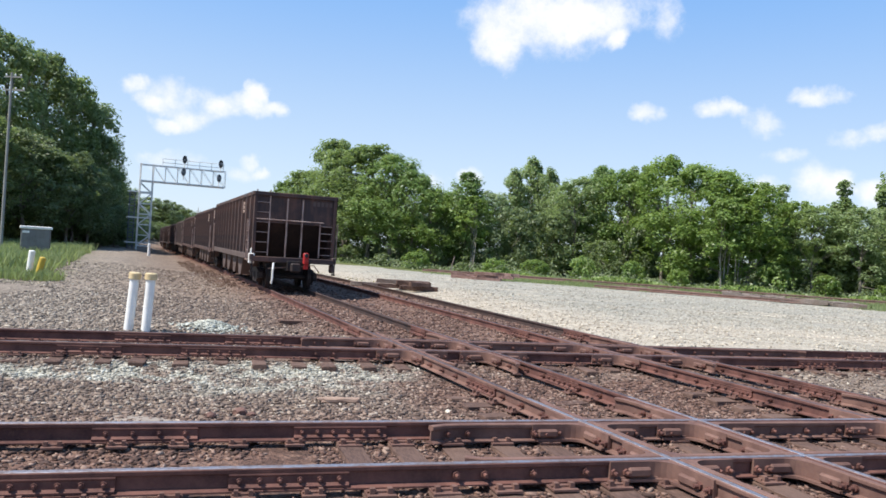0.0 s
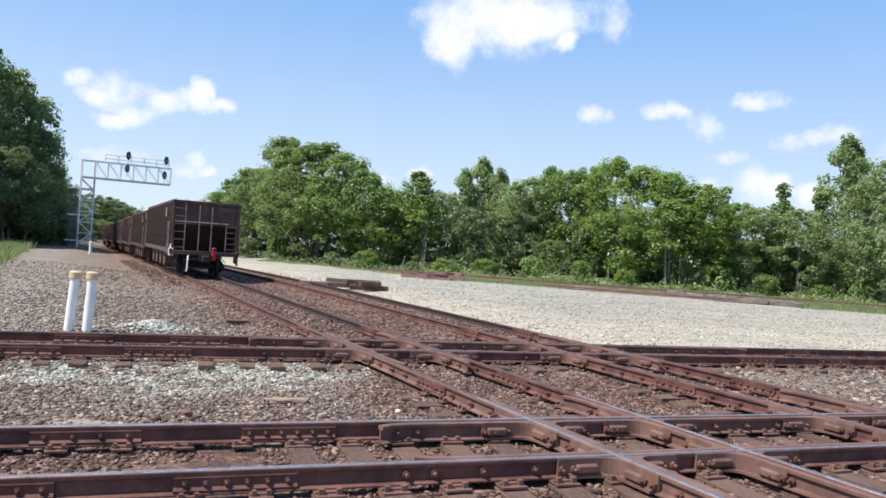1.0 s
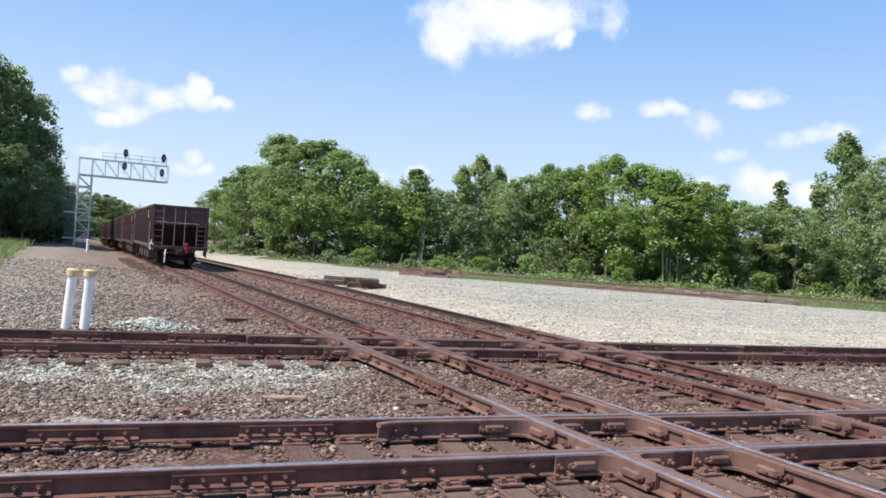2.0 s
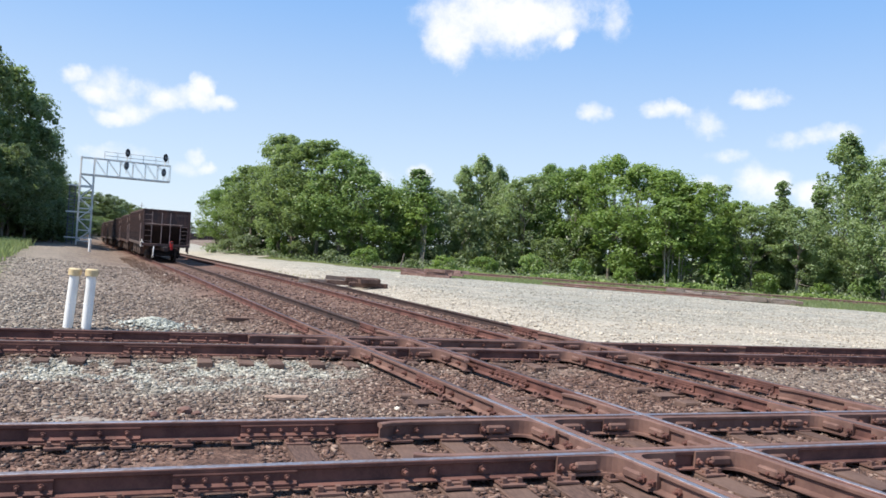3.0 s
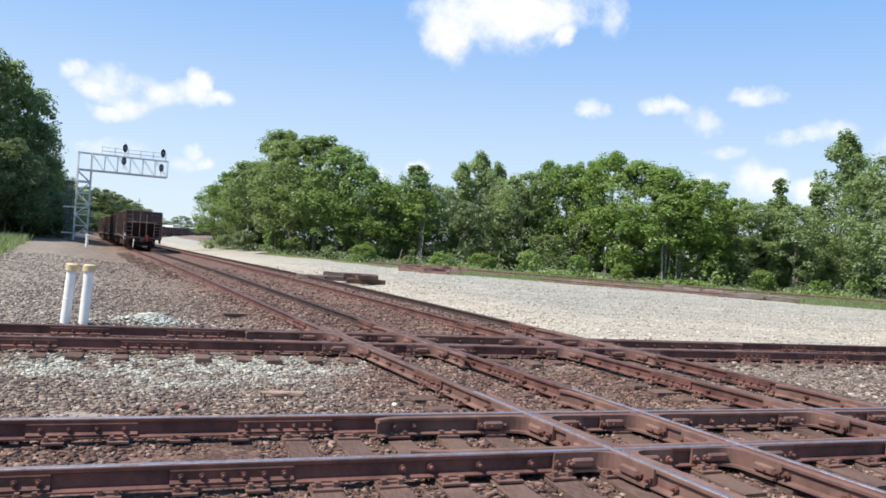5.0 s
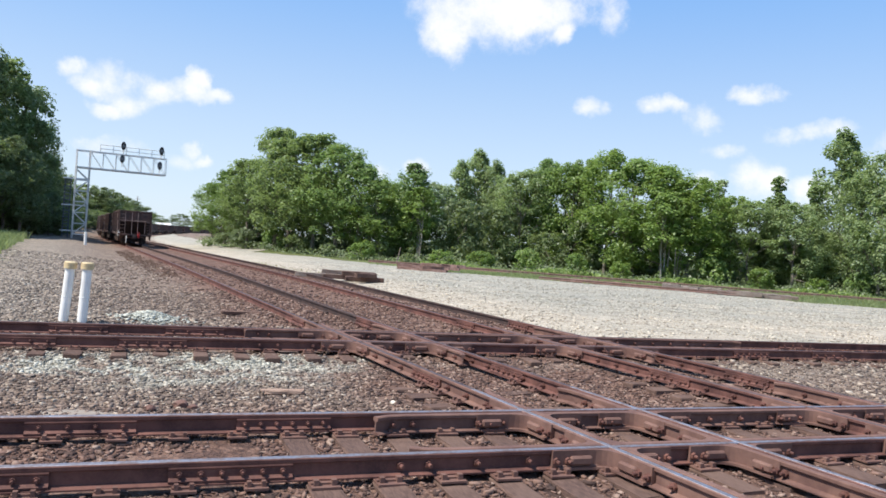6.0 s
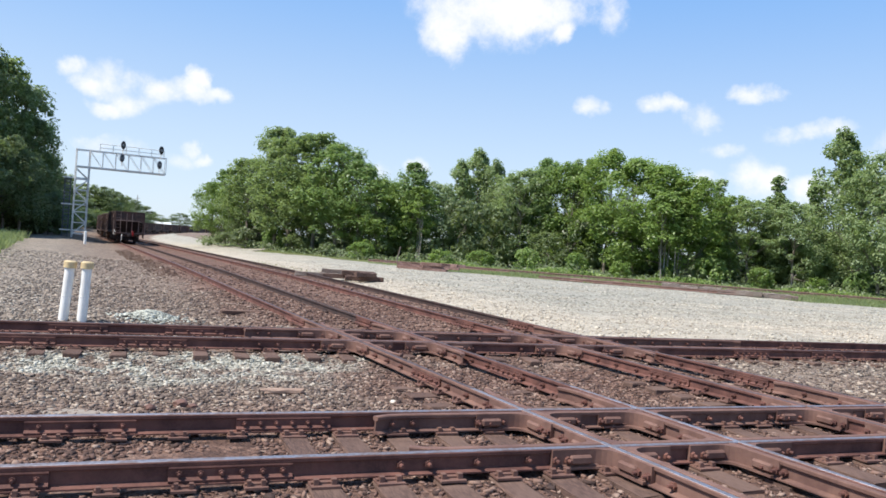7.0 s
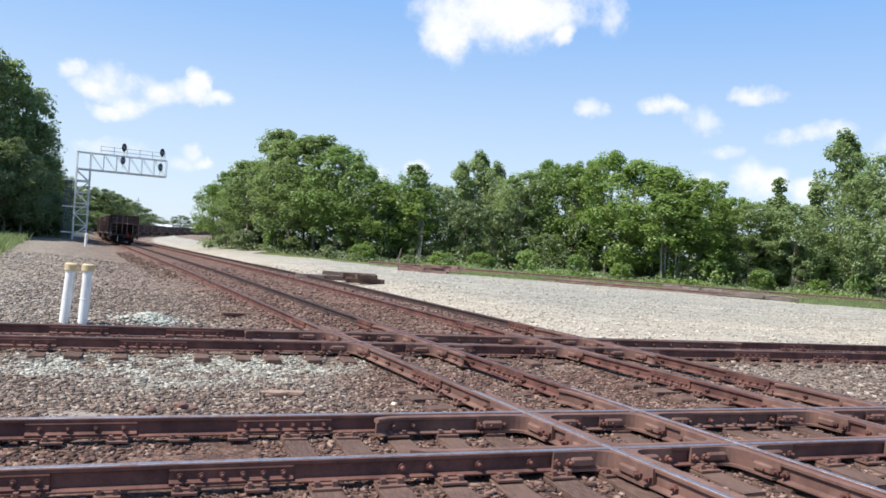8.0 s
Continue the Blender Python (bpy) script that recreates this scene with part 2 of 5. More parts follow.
def lot_sand(k):
    """Where the lot is sandy rather than grey: by the tracks and in drifts."""
    c = k.dot(k.pos, CROSS_N)
    big = k.noise(0.16, 5, 0.6, k.pos, (1, 2.2, 1))
    f = k.step(k.math("ADD", k.math("MULTIPLY", big, 14.0), k.math("MULTIPLY", c, -0.45)), -6.5, 0.5)
    n = k.dot(k.pos, AWAY_N)
    f = k.math("MAXIMUM", f, k.step(k.math("ADD", n, k.math("MULTIPLY", big, -10.0)), 7.8, 14.0, 0.95, 0.0))
    return k.math("MAXIMUM", f, k.step(k.noise(0.22, 6, 0.72, k.pos, (1, 2.6, 1)), 0.50, 0.62, 0.0, 0.8))


def mat_gravel():
    k = Mat("pale crushed stone", 0.95)
    fine = k.math("ADD", k.math("MULTIPLY", k.noise(4.5, 7, 0.95, k.pos), 0.6), k.math("MULTIPLY", k.noise(0.9, 6, 0.85, k.pos, (1, 1.6, 1)), 0.4))
    grey = k.mix(k.step(fine, 0.36, 0.64), (0.20, 0.188, 0.152), (0.45, 0.425, 0.355))
    sand = k.mix(k.step(fine, 0.36, 0.64), (0.26, 0.218, 0.168), (0.62, 0.545, 0.43))
    k.colour(k.mix(lot_sand(k), grey, sand))
    return k.bump(k.math("ADD", fine, k.noise(22, 4, 0.7, k.pos)), 0.7, 0.05).m


def mat_gravel_stone():
    k = Mat("pale gravel stone", 0.9)
    grey = k.ramp(k.island, [(0.0, (0.23, 0.215, 0.175)), (0.5, (0.37, 0.348, 0.29)), (1.0, (0.54, 0.51, 0.43))])
    sand = k.ramp(k.island, [(0.0, (0.29, 0.245, 0.19)), (0.5, (0.50, 0.435, 0.345)), (1.0, (0.72, 0.635, 0.51))])
    return k.colour(k.mix(lot_sand(k), grey, sand)).m


def mat_fresh_stone():
    k = Mat("fresh grey-green stone", 0.9)
    return k.colour(k.ramp(k.island, [(0.0, (0.20, 0.205, 0.175)), (0.5, (0.40, 0.405, 0.35)), (1.0, (0.62, 0.615, 0.53))])).m


def mat_rail(name, dark, light, rough=0.7):
    k = Mat(name, rough, 0.15)
    a = k.noise(2.5, 6, 0.7, k.pos)
    b = k.noise(45, 4, 0.7, k.pos)
    col = k.mix(k.step(a, 0.3, 0.7), dark, light)
    col = k.mix(k.step(b, 0.45, 0.75, 0.0, 0.5), col, (0.20, 0.105, 0.07))
    k.colour(col)
    return k.bump(b, 0.35, 0.004).m


def mat_worn():
    k = Mat("polished running steel", 0.3, 1.0)
    a = k.noise(6, 5, 0.7, k.pos)
    k.colour(k.mix(k.step(k.math("ADD", k.math("MULTIPLY", a, 0.6), k.math("MULTIPLY", k.noise(30, 4, 0.7, k.pos), 0.4)), 0.38, 0.62), (0.48, 0.455, 0.475), (0.27, 0.215, 0.205)))
    return k.rough(k.step(a, 0.3, 0.7, 0.52, 0.74)).m


def mat_worn_dull():
    k = Mat("dull running steel", 0.55, 0.6)
    a = k.noise(6, 5, 0.7, k.pos)
    return k.colour(k.mix(k.step(a, 0.35, 0.7), (0.16, 0.115, 0.108), (0.095, 0.062, 0.055))).m


def mat_wood(name, dark, light):
    k = Mat(name, 0.9)
    g = k.noise(9, 6, 0.7, k.co, (1, 9, 9))
    w = k.math("ADD", k.noise(2.0, 4, 0.6, k.pos), k.math("MULTIPLY", k.math("SUBTRACT", k.rand, 0.5), 0.3))
    col = k.mix(k.step(g, 0.3, 0.7), dark, light)
    k.colour(k.mix(k.step(w, 0.35, 0.75, 0.0, 0.55), col, (0.19, 0.12, 0.09)))
    return k.bump(g, 0.6, 0.012).m


def mat_paint(name, base, stain, rough=0.6, scale=1.2, amount=0.6, metal=0.0):
    k = Mat(name, rough, metal)
    a = k.noise(scale, 6, 0.7)
    s = k.noise(scale * 2.5, 5, 0.65, k.co, (3, 3, 0.35))
    f = k.math("MULTIPLY", k.step(k.math("ADD", a, k.math("MULTIPLY", s, 0.6)), 0.65, 1.05), amount)
    k.colour(k.mix(f, base, stain))
    return k.bump(k.noise(scale * 20, 3), 0.12, 0.004).m


def mat_leaf(name, dark, light, bright):
    k = Mat(name, 0.45)
    k.b.inputs["Specular IOR Level"].default_value = 0.55
    v = k.math("ADD", k.math("MULTIPLY", k.island, 0.75), k.math("MULTIPLY", k.rand, 0.25))
    big = k.noise(0.45, 3, 0.6)
    col = k.ramp(v, [(0.0, dark), (0.55, light), (1.0, bright)])
    col = k.mix(k.step(big, 0.35, 0.7, 0.0, 0.5), col, light)
    k.colour(col)
    tr = k.t.nodes.new("ShaderNodeBsdfTranslucent")
    k.t.links.new(k.mix(0.5, col, (0.30, 0.40, 0.08)), tr.inputs[0])
    ad = k.t.nodes.new("ShaderNodeMixShader")
    ad.inputs[0].default_value = 0.5
    k.t.links.new(k.b.outputs[0], ad.inputs[1])
    k.t.links.new(tr.outputs[0], ad.inputs[2])
    k.t.links.new(ad.outputs[0], k.t.nodes["Material Output"].inputs[0])
    return k.m


def mat_bark(name="bark", dark=(0.10, 0.08, 0.065), light=(0.34, 0.30, 0.25)):
    k = Mat(name, 0.95)
    g = k.noise(6, 6, 0.7, k.co, (3, 3, 0.5))
    k.colour(k.mix(k.step(g, 0.3, 0.7), dark, light))
    return k.bump(g, 0.6, 0.03).m


M_GROUND, M_STONE, M_GRAVEL, M_GSTONE = mat_ground(), mat_stone(), mat_gravel(), mat_gravel_stone()
M_RAIL = mat_rail("rusty rail steel", (0.082, 0.038, 0.034), (0.205, 0.094, 0.074))
M_CAST = mat_rail("rust-red casting", (0.125, 0.067, 0.056), (0.235, 0.134, 0.104), 0.8)
M_FRESH = mat_fresh_stone()
# much darker rail colour, for the second and fourth rails past the crossing
M_DARK_RAIL = mat_rail("dark rail steel", (0.035, 0.028, 0.028), (0.085, 0.055, 0.048))
M_WORN, M_WORN_DULL = mat_worn(), mat_worn_dull()
M_TIE = mat_wood("creosoted tie wood", (0.055, 0.033, 0.027), (0.17, 0.102, 0.078))
M_TIMBER = mat_wood("weathered grey timber", (0.12, 0.095, 0.08), (0.33, 0.28, 0.24))
M_PLANK = mat_wood("pale split wood", (0.26, 0.16, 0.115), (0.46, 0.33, 0.25))
M_CAR = mat_paint("dark brown hopper paint", (0.054, 0.039, 0.038), (0.15, 0.078, 0.058), 0.7, 1.1, 0.8)
M_CAR_INNER = mat_paint("black hopper interior", (0.03, 0.023, 0.022), (0.07, 0.043, 0.035), 0.9)
M_CAR_LIGHT = mat_paint("faded light grab iron", (0.44, 0.33, 0.28), (0.16, 0.085, 0.065), 0.7, 3.0, 0.95)
M_CAR_GREY = mat_paint("faded grey brown hopper paint", (0.115, 0.085, 0.075), (0.07, 0.04, 0.035), 0.7)
M_STEEL_DARK = mat_paint("oily dark steel", (0.022, 0.018, 0.018), (0.07, 0.042, 0.034), 0.6, 3.0)
M_WHITE = mat_paint("weathered white paint", (0.86, 0.85, 0.81), (0.52, 0.46, 0.36), 0.55, 2.5, 0.35)
M_CREAM = mat_paint("rust-stained cream cap", (0.66, 0.52, 0.30), (0.36, 0.22, 0.09), 0.6, 6.0, 0.7)
M_YELLOW = mat_paint("faded yellow plastic", (0.62, 0.42, 0.06), (0.40, 0.28, 0.07), 0.5, 3.0)
M_RED = mat_paint("red marker housing", (0.42, 0.022, 0.02), (0.25, 0.03, 0.03), 0.4, 6.0, 0.3)
M_GALV = mat_paint("galvanised steel", (0.80, 0.79, 0.76), (0.58, 0.56, 0.53), 0.55, 2.0, 0.5, 0.05)
M_SIGNAL = mat_paint("faded grey signal backing", (0.13, 0.145, 0.16), (0.22, 0.23, 0.24), 0.6, 5.0)
M_BLACK = mat_paint("matt black signal head", (0.028, 0.03, 0.033), (0.06, 0.062, 0.065), 0.6, 5.0)
M_BLUE_RUST = mat_paint("rust-brown old rail", (0.20, 0.115, 0.09), (0.36, 0.25, 0.22), 0.8, 1.5)
M_LEAF_A = mat_leaf("mid green leaves", (0.09, 0.148, 0.046), (0.20, 0.305, 0.088), (0.33, 0.43, 0.155))
M_LEAF_B = mat_leaf("yellow green leaves", (0.105, 0.175, 0.042), (0.24, 0.35, 0.085), (0.41, 0.50, 0.20))
M_LEAF_C = mat_leaf("dull blue green leaves", (0.105, 0.15, 0.068), (0.225, 0.305, 0.132), (0.35, 0.42, 0.21))
M_LEAF_D = mat_leaf("deep green leaves", (0.088, 0.118, 0.06), (0.185, 0.235, 0.115), (0.29, 0.345, 0.18))
M_LEAF_E = mat_leaf("pale grey green leaves", (0.145, 0.20, 0.10), (0.315, 0.405, 0.19), (0.47, 0.54, 0.305))
M_GRASS = mat_leaf("grass blades", (0.16, 0.19, 0.08), (0.30, 0.35, 0.16), (0.42, 0.47, 0.25))
M_DRY = mat_leaf("dry weeds", (0.16, 0.13, 0.06), (0.26, 0.21, 0.10), (0.36, 0.30, 0.16))
M_RUST_WEED = mat_paint("rust-brown dry weeds", (0.17, 0.105, 0.075), (0.27, 0.19, 0.135), 0.95, 2.0)
M_POLE = mat_paint("weathered grey pole", (0.30, 0.295, 0.275), (0.19, 0.17, 0.15), 0.9, 1.5, 0.6)
M_CABINET = mat_paint("dull grey cabinet paint", (0.21, 0.205, 0.195), (0.13, 0.11, 0.10), 0.6, 2.0, 0.5)
M_BARK = mat_bark()
M_PALE_BARK = mat_bark("pale smooth bark", (0.16, 0.145, 0.12), (0.36, 0.33, 0.29))
M_SAND = mat_paint("dry tan sand", (0.30, 0.25, 0.205), (0.21, 0.17, 0.14), 0.95, 4.0)


# ---- mesh helpers ----
def box(bm, x0, y0, z0, x1, y1, z1, m=None, bevel=0.0):
    r = bmesh.ops.create_cube(bm, size=1.0)["verts"]
    bmesh.ops.scale(bm, verts=r, vec=(x1 - x0, y1 - y0, z1 - z0))
    bmesh.ops.translate(bm, verts=r, vec=((x0 + x1) / 2, (y0 + y1) / 2, (z0 + z1) / 2))
    if bevel:
        es = list({e for v in r for e in v.link_edges})
        r = bmesh.ops.bevel(bm, geom=es, offset=bevel, segments=1, affect="EDGES")["verts"]
    if m is not None:
        bmesh.ops.transform(bm, matrix=m, verts=list({v for v in r if v.is_valid}))
    return r


def rod(bm, a, b, r0, r1=None, seg=8):
    a, b = Vector(a), Vector(b)
    d = b - a
    q = d.to_track_quat("Z", "Y").to_matrix().to_4x4()
    v = bmesh.ops.create_cone(bm, cap_ends=True, segments=seg, radius1=r0, radius2=r0 if r1 is None else r1, depth=d.length)["verts"]
    bmesh.ops.transform(bm, matrix=Matrix.Translation((a + b) / 2) @ q, verts=v)
    return v


def beam(bm, a, b, w, h):
    """A square bar from a to b, w wide and h high."""
    a, b = Vector(a), Vector(b)
    d = b - a
    q = d.to_track_quat("Y", "Z").to_matrix().to_4x4()
    return box(bm, -w / 2, -d.length / 2, -h / 2, w / 2, d.length / 2, h / 2, Matrix.Translation((a + b) / 2) @ q)


def prism(bm, outline, axis, a, b):
    """An outline of 2D points pushed along one axis from a to b."""
    def put(p, t):
        return {"x": (t, p[0], p[1]), "y": (p[0], t, p[1]), "z": (p[0], p[1], t)}[axis]
    lo = [bm.verts.new(put(p, a)) for p in outline]
    hi = [bm.verts.new(put(p, b)) for p in outline]
    n = len(outline)
    for i in range(n):
        bm.faces.new((lo[i], lo[(i + 1) % n], hi[(i + 1) % n], hi[i]))
    bm.faces.new(lo[::-1])
    bm.faces.new(hi)
    bmesh.ops.recalc_face_normals(bm, faces=bm.faces)


def lathe(bm, profile, seg=20, m=None):
    """Rings of (radius, height) about z, closed at both ends."""
    rings = []
    for r, z in profile:
        rings.append([bm.verts.new((r * math.cos(2 * math.pi * i / seg), r * math.sin(2 * math.pi * i / seg), z)) for i in range(seg)])
    for p, q in zip(rings, rings[1:]):
        for i in range(seg):
            bm.faces.new((p[i], p[(i + 1) % seg], q[(i + 1) % seg], q[i]))
    bm.faces.new(rings[0][::-1])
    bm.faces.new(rings[-1])
    if m is not None:
        bmesh.ops.transform(bm, matrix=m, verts=[v for r in rings for v in r])


def mesh_of(name, bm, material, smooth=False):
    me = bpy.data.meshes.new(name)
    bm.to_mesh(me)
    bm.free()
    me.materials.append(material)
    if smooth:
        me.polygons.foreach_set("use_smooth", [True] * len(me.polygons))
    return me


def part(name, bm, material, parent=None, label="", smooth=False, at=None):
    ob = new(name, mesh_of(name, bm, material, smooth))
    if parent is not None:
        ob.parent = parent
    if at is not None:
        ob.matrix_basis = at
    if label:
        ob["label"] = label
    return ob


def share(name, me, parent, m, label=""):
    ob = new(name, me)
    ob.parent = parent
    ob.matrix_basis = m
    if label:
        ob["label"] = label
    return ob


def thing(name, label, category, group="", at=None):
    ob = new(name)
    ob.empty_display_size = 0.2
    if at is not None:
        ob.matrix_basis = at
    return tagged(ob, label, category, group)


def raw_mesh(name, verts, faces, material, smooth=False):
    """A mesh from numpy arrays: verts (n, 3), faces (m, k)."""
    me = bpy.data.meshes.new(name)
    k = faces.shape[1]
    me.vertices.add(len(verts))
    me.vertices.foreach_set("co", np.asarray(verts, np.float32).ravel())
    me.loops.add(faces.size)
    me.loops.foreach_set("vertex_index", faces.astype(np.int32).ravel())
    me.polygons.add(len(faces))
    me.polygons.foreach_set("loop_start", np.arange(0, faces.size, k, dtype=np.int32))
    me.polygons.foreach_set("loop_total", np.full(len(faces), k, np.int32))
    if smooth:
        me.polygons.foreach_set("use_smooth", np.ones(len(faces), bool))
    me.update(calc_edges=True)
    me.materials.append(material)
    return me


rng = np.random.default_rng(7)


# ---- ground ----
def wave(x, y, f, seed):
    """A smooth cheap relief from a few crossed sines."""
    h = 0
    for i in range(5):
        a = seed * 1.7 + i * 2.4
        h = h + np.sin((x * math.cos(a) + y * math.sin(a)) * f * (1 + 0.45 * i) + a * 3.1) / (1 + 0.6 * i)
    return h / 2.4


def ground_z(x, y):
    s = y * AWAY_DIR.y + x * AWAY_DIR.x
    n = x * AWAY_N.x + y * AWAY_N.y - bear(s)
    c = x * CROSS_N.x + y * CROSS_N.y
    dc = np.minimum(np.abs(c - 6.82), np.abs(c - 13.66))
    dn = np.minimum(np.abs(n - 5.45), np.abs(n - 9.55))
    bed = np.maximum(np.clip((1.75 - dc) / 0.7, 0, 1), np.clip((1.7 - dn) / 0.8, 0, 1))
    near = np.clip((60 - np.hypot(x, y)) / 40, 0, 1)
    z = -0.14 + 0.10 * bed + (0.03 * wave(x, y, 0.9, 1) + 0.015 * wave(x, y, 4.0, 2)) * (0.35 + 0.65 * (1 - bed)) * near
    lot = np.clip((n - 11.6) / 1.6, 0, 1) * np.clip((c - 15.2) / 1.2, 0, 1)
    z = z + lot * 0.13
    z = z + 0.10 * np.clip((2.0 - n) / 3.0, 0, 1) * np.clip((c - 15.5) / 1.5, 0, 1)
    bank = np.clip((-2.4 - n) / 6.0, 0, 1) * np.clip((-x * AWAY_N.y + y * AWAY_N.x - 26) / 8, 0, 1) * near
    # dirt heaped to the rail heads past the crossing, and the slight grade of the track bed
    dirt = np.clip((s - 15.6) / 1.6, 0, 1) * np.clip((n - 3.0) / 1.0, 0, 1) * np.clip((11.9 - n) / 0.7, 0, 1)
    grade = fall(s) * np.clip(n / 3.0, 0, 1) * np.clip((20.0 - n) / 7.0, 0, 1)
    return z + 0.35 * bank + 0.085 * dirt - grade


def spread(lo, hi, step, far):
    inner = np.arange(lo, hi, step)
    out, v, d = [], hi, step
    while v < far:
        out.append(v)
        d *= 1.055
        v += d
    inn, v, d = [], lo, step
    while v > -far:
        d *= 1.055
        v -= d
        inn.append(v)
    return np.array(inn[::-1] + list(inner) + out)


gx, gy = spread(-22, 24, 0.19, 2600), spread(3.0, 30, 0.19, 2600)
X, Y = np.meshgrid(gx, gy)
Z = ground_z(X, Y)
idx = np.arange(X.size).reshape(X.shape)
quads = np.stack([idx[:-1, :-1], idx[:-1, 1:], idx[1:, 1:], idx[1:, :-1]], -1).reshape(-1, 4)
ground = new("ground", raw_mesh("ground", np.stack([X, Y, Z], -1).reshape(-1, 3), quads, M_GROUND, True))
tagged(ground, "rust-stained railway ballast ground with weedy edges", "ground", kind="structure")


# pale gravel lot beyond the crossing, to the right of the tracks that lead away
def build_lot():
    nn, cc = np.arange(11.6, 70, 0.45), np.concatenate([np.arange(15.6, 110, 0.45), np.arange(110, 330, 3.0)])
    N, C = np.meshgrid(nn, cc)
    det = AWAY_N.x * CROSS_N.y - AWAY_N.y * CROSS_N.x
    x = (N * CROSS_N.y - C * AWAY_N.y) / det
    y = (AWAY_N.x * C - CROSS_N.x * N) / det
    shift = bear(x * AWAY_DIR.x + y * AWAY_DIR.y)
    x, y = x + shift * AWAY_N.x, y + shift * AWAY_N.y
    # uneven borders along the two tracks
    edge = 0.35 * wave(x, y, 1.1, 5)
    first_n, first_c = N < 12.2, C < 16.2
    x = x + np.where(first_n, edge * AWAY_N.x, 0) + np.where(first_c, edge * CROSS_N.x, 0)
    y = y + np.where(first_n, edge * AWAY_N.y, 0) + np.where(first_c, edge * CROSS_N.y, 0)
    z = ground_z(x, y) + 0.03 + 0.03 * np.clip((np.hypot(x, y) - 40) / 40, 0, 1)
    z = np.where((N < 11.8) | (C < 15.8), z - 0.07, z)
    i = np.arange(x.size).reshape(x.shape)
    f = np.stack([i[:-1, :-1], i[:-1, 1:], i[1:, 1:], i[1:, :-1]], -1).reshape(-1, 4)
    cx, cy = x.ravel()[f].mean(1), y.ravel()[f].mean(1)
    lim = np.where(cx > 21.5, 46.0, np.where(cx > 0, 57.0 - 0.42 * cx, 57.0 - 1.12 * cx)) + 0.9 * wave(cx, cy, 0.6, 9)
    strip = N.ravel()[f].mean(1) < 19.5 + 0.8 * wave(cx, cy, 0.2, 4)         # it narrows to a verge along the curve
    f = f[((cy < lim) | ((cx < -20) & strip)) & (cx < 75)]
    ob = new("gravel_lot", raw_mesh("gravel_lot", np.stack([x, y, z], -1).reshape(-1, 3), f, M_GRAVEL, True))
    tagged(ob, "pale grey and sandy crushed stone lot beside the tracks", "gravel lot", kind="structure")


build_lot()

ICO = bmesh.new()
bmesh.ops.create_cube(ICO, size=1.35)
ICO_V = np.array([v.co for v in ICO.verts])
ICO_F = np.array([[f.verts[i].index for i in tri] for f in ICO.faces for tri in ((0, 1, 2), (0, 2, 3))])
ICO.free()


def stones(name, pts, sizes, material, label, sink=0.25):
    """Broken stones, each a bent angular lump, joined in one mesh."""
    k = len(pts)
    v = ICO_V[None] * (1 + rng.uniform(-0.42, 0.35, (k, len(ICO_V), 3)))
    v = v * (sizes[:, None, None] * rng.uniform((0.75, 0.4, 0.35), (2.05, 1.05, 0.85), (k, 3))[:, None, :])
    a = rng.uniform(0, 2 * math.pi, k)
    t = rng.normal(0, 0.85, k)
    ca, sa, ct, st = np.cos(a)[:, None], np.sin(a)[:, None], np.cos(t)[:, None], np.sin(t)[:, None]
    x, y, z = v[..., 0], v[..., 1], v[..., 2] * 0.75
    y, z = y * ct - z * st, y * st + z * ct
    x, y = x * ca - y * sa, x * sa + y * ca
    v = np.stack([x, y, z], -1) + pts[:, None, :]
    v[..., 2] += (sizes * (0.5 - sink))[:, None]
    f = (ICO_F[None] + (np.arange(k) * len(ICO_V))[:, None, None]).reshape(-1, 3)
    ob = new(name, raw_mesh(name, v.reshape(-1, 3), f, material))
    return tagged(ob, label, "stones", kind="stuff")


def scatter(k, x0, x1, y0, y1, keep):
    x, y = rng.uniform(x0, x1, k), rng.uniform(y0, y1, k)
    ok = keep(x, y)
    x, y = x[ok], y[ok]
    return np.stack([x, y, ground_z(x, y)], -1)


def coords(x, y):
    return x * AWAY_N.x + y * AWAY_N.y, x * CROSS_N.x + y * CROSS_N.y


def keep_ballast(x, y):
    n, c = coords(x, y)
    clear = np.ones(len(x), bool)
    for r in (RAIL_A, RAIL_B, RAIL_C, RAIL_D):
        clear &= np.abs(c - r) > 0.075
    for r in (RAIL_1, RAIL_2, RAIL_3, RAIL_4):
        clear &= np.abs(n - r) > 0.075
    # bare crossing timbers in front of the near rail
    u = x * CROSS_DIR.x + y * CROSS_DIR.y
    k = np.round((u - 2.98) / 0.53)
    on_tie = (np.abs(u - 2.98 - k * 0.53) < 0.125) & (u > 1.2) & (c < RAIL_B) & (np.random.uniform(size=len(x)) < np.where(c < RAIL_A, 0.9, 0.4))
    mud = (c > RAIL_A) & (c < RAIL_B) & (u < 1.0) & (wave(x, y, 1.6, 13) > 0.05)
    return clear & ~((n > 12) & (c > 16)) & ~on_tie & ~mud


p = scatter(68000, -8.5, 9.5, 4.6, 12.5, lambda x, y: keep_ballast(x, y) & (np.abs(x) < 2.2 + 0.62 * y))
stones("ballast_stones", p, 0.012 + 0.025 * rng.uniform(0, 1, len(p)) ** 1.6, M_STONE, "angular red-brown and grey ballast stones between the rails")
p = scatter(42000, -14, 14, 12.5, 24, lambda x, y: keep_ballast(x, y) & (np.abs(x) < 2.2 + 0.62 * y))
stones("ballast_stones", p, 0.018 + 0.030 * rng.uniform(0, 1, len(p)) ** 1.6, M_STONE, "angular grey and brown ballast stones beyond the crossing")
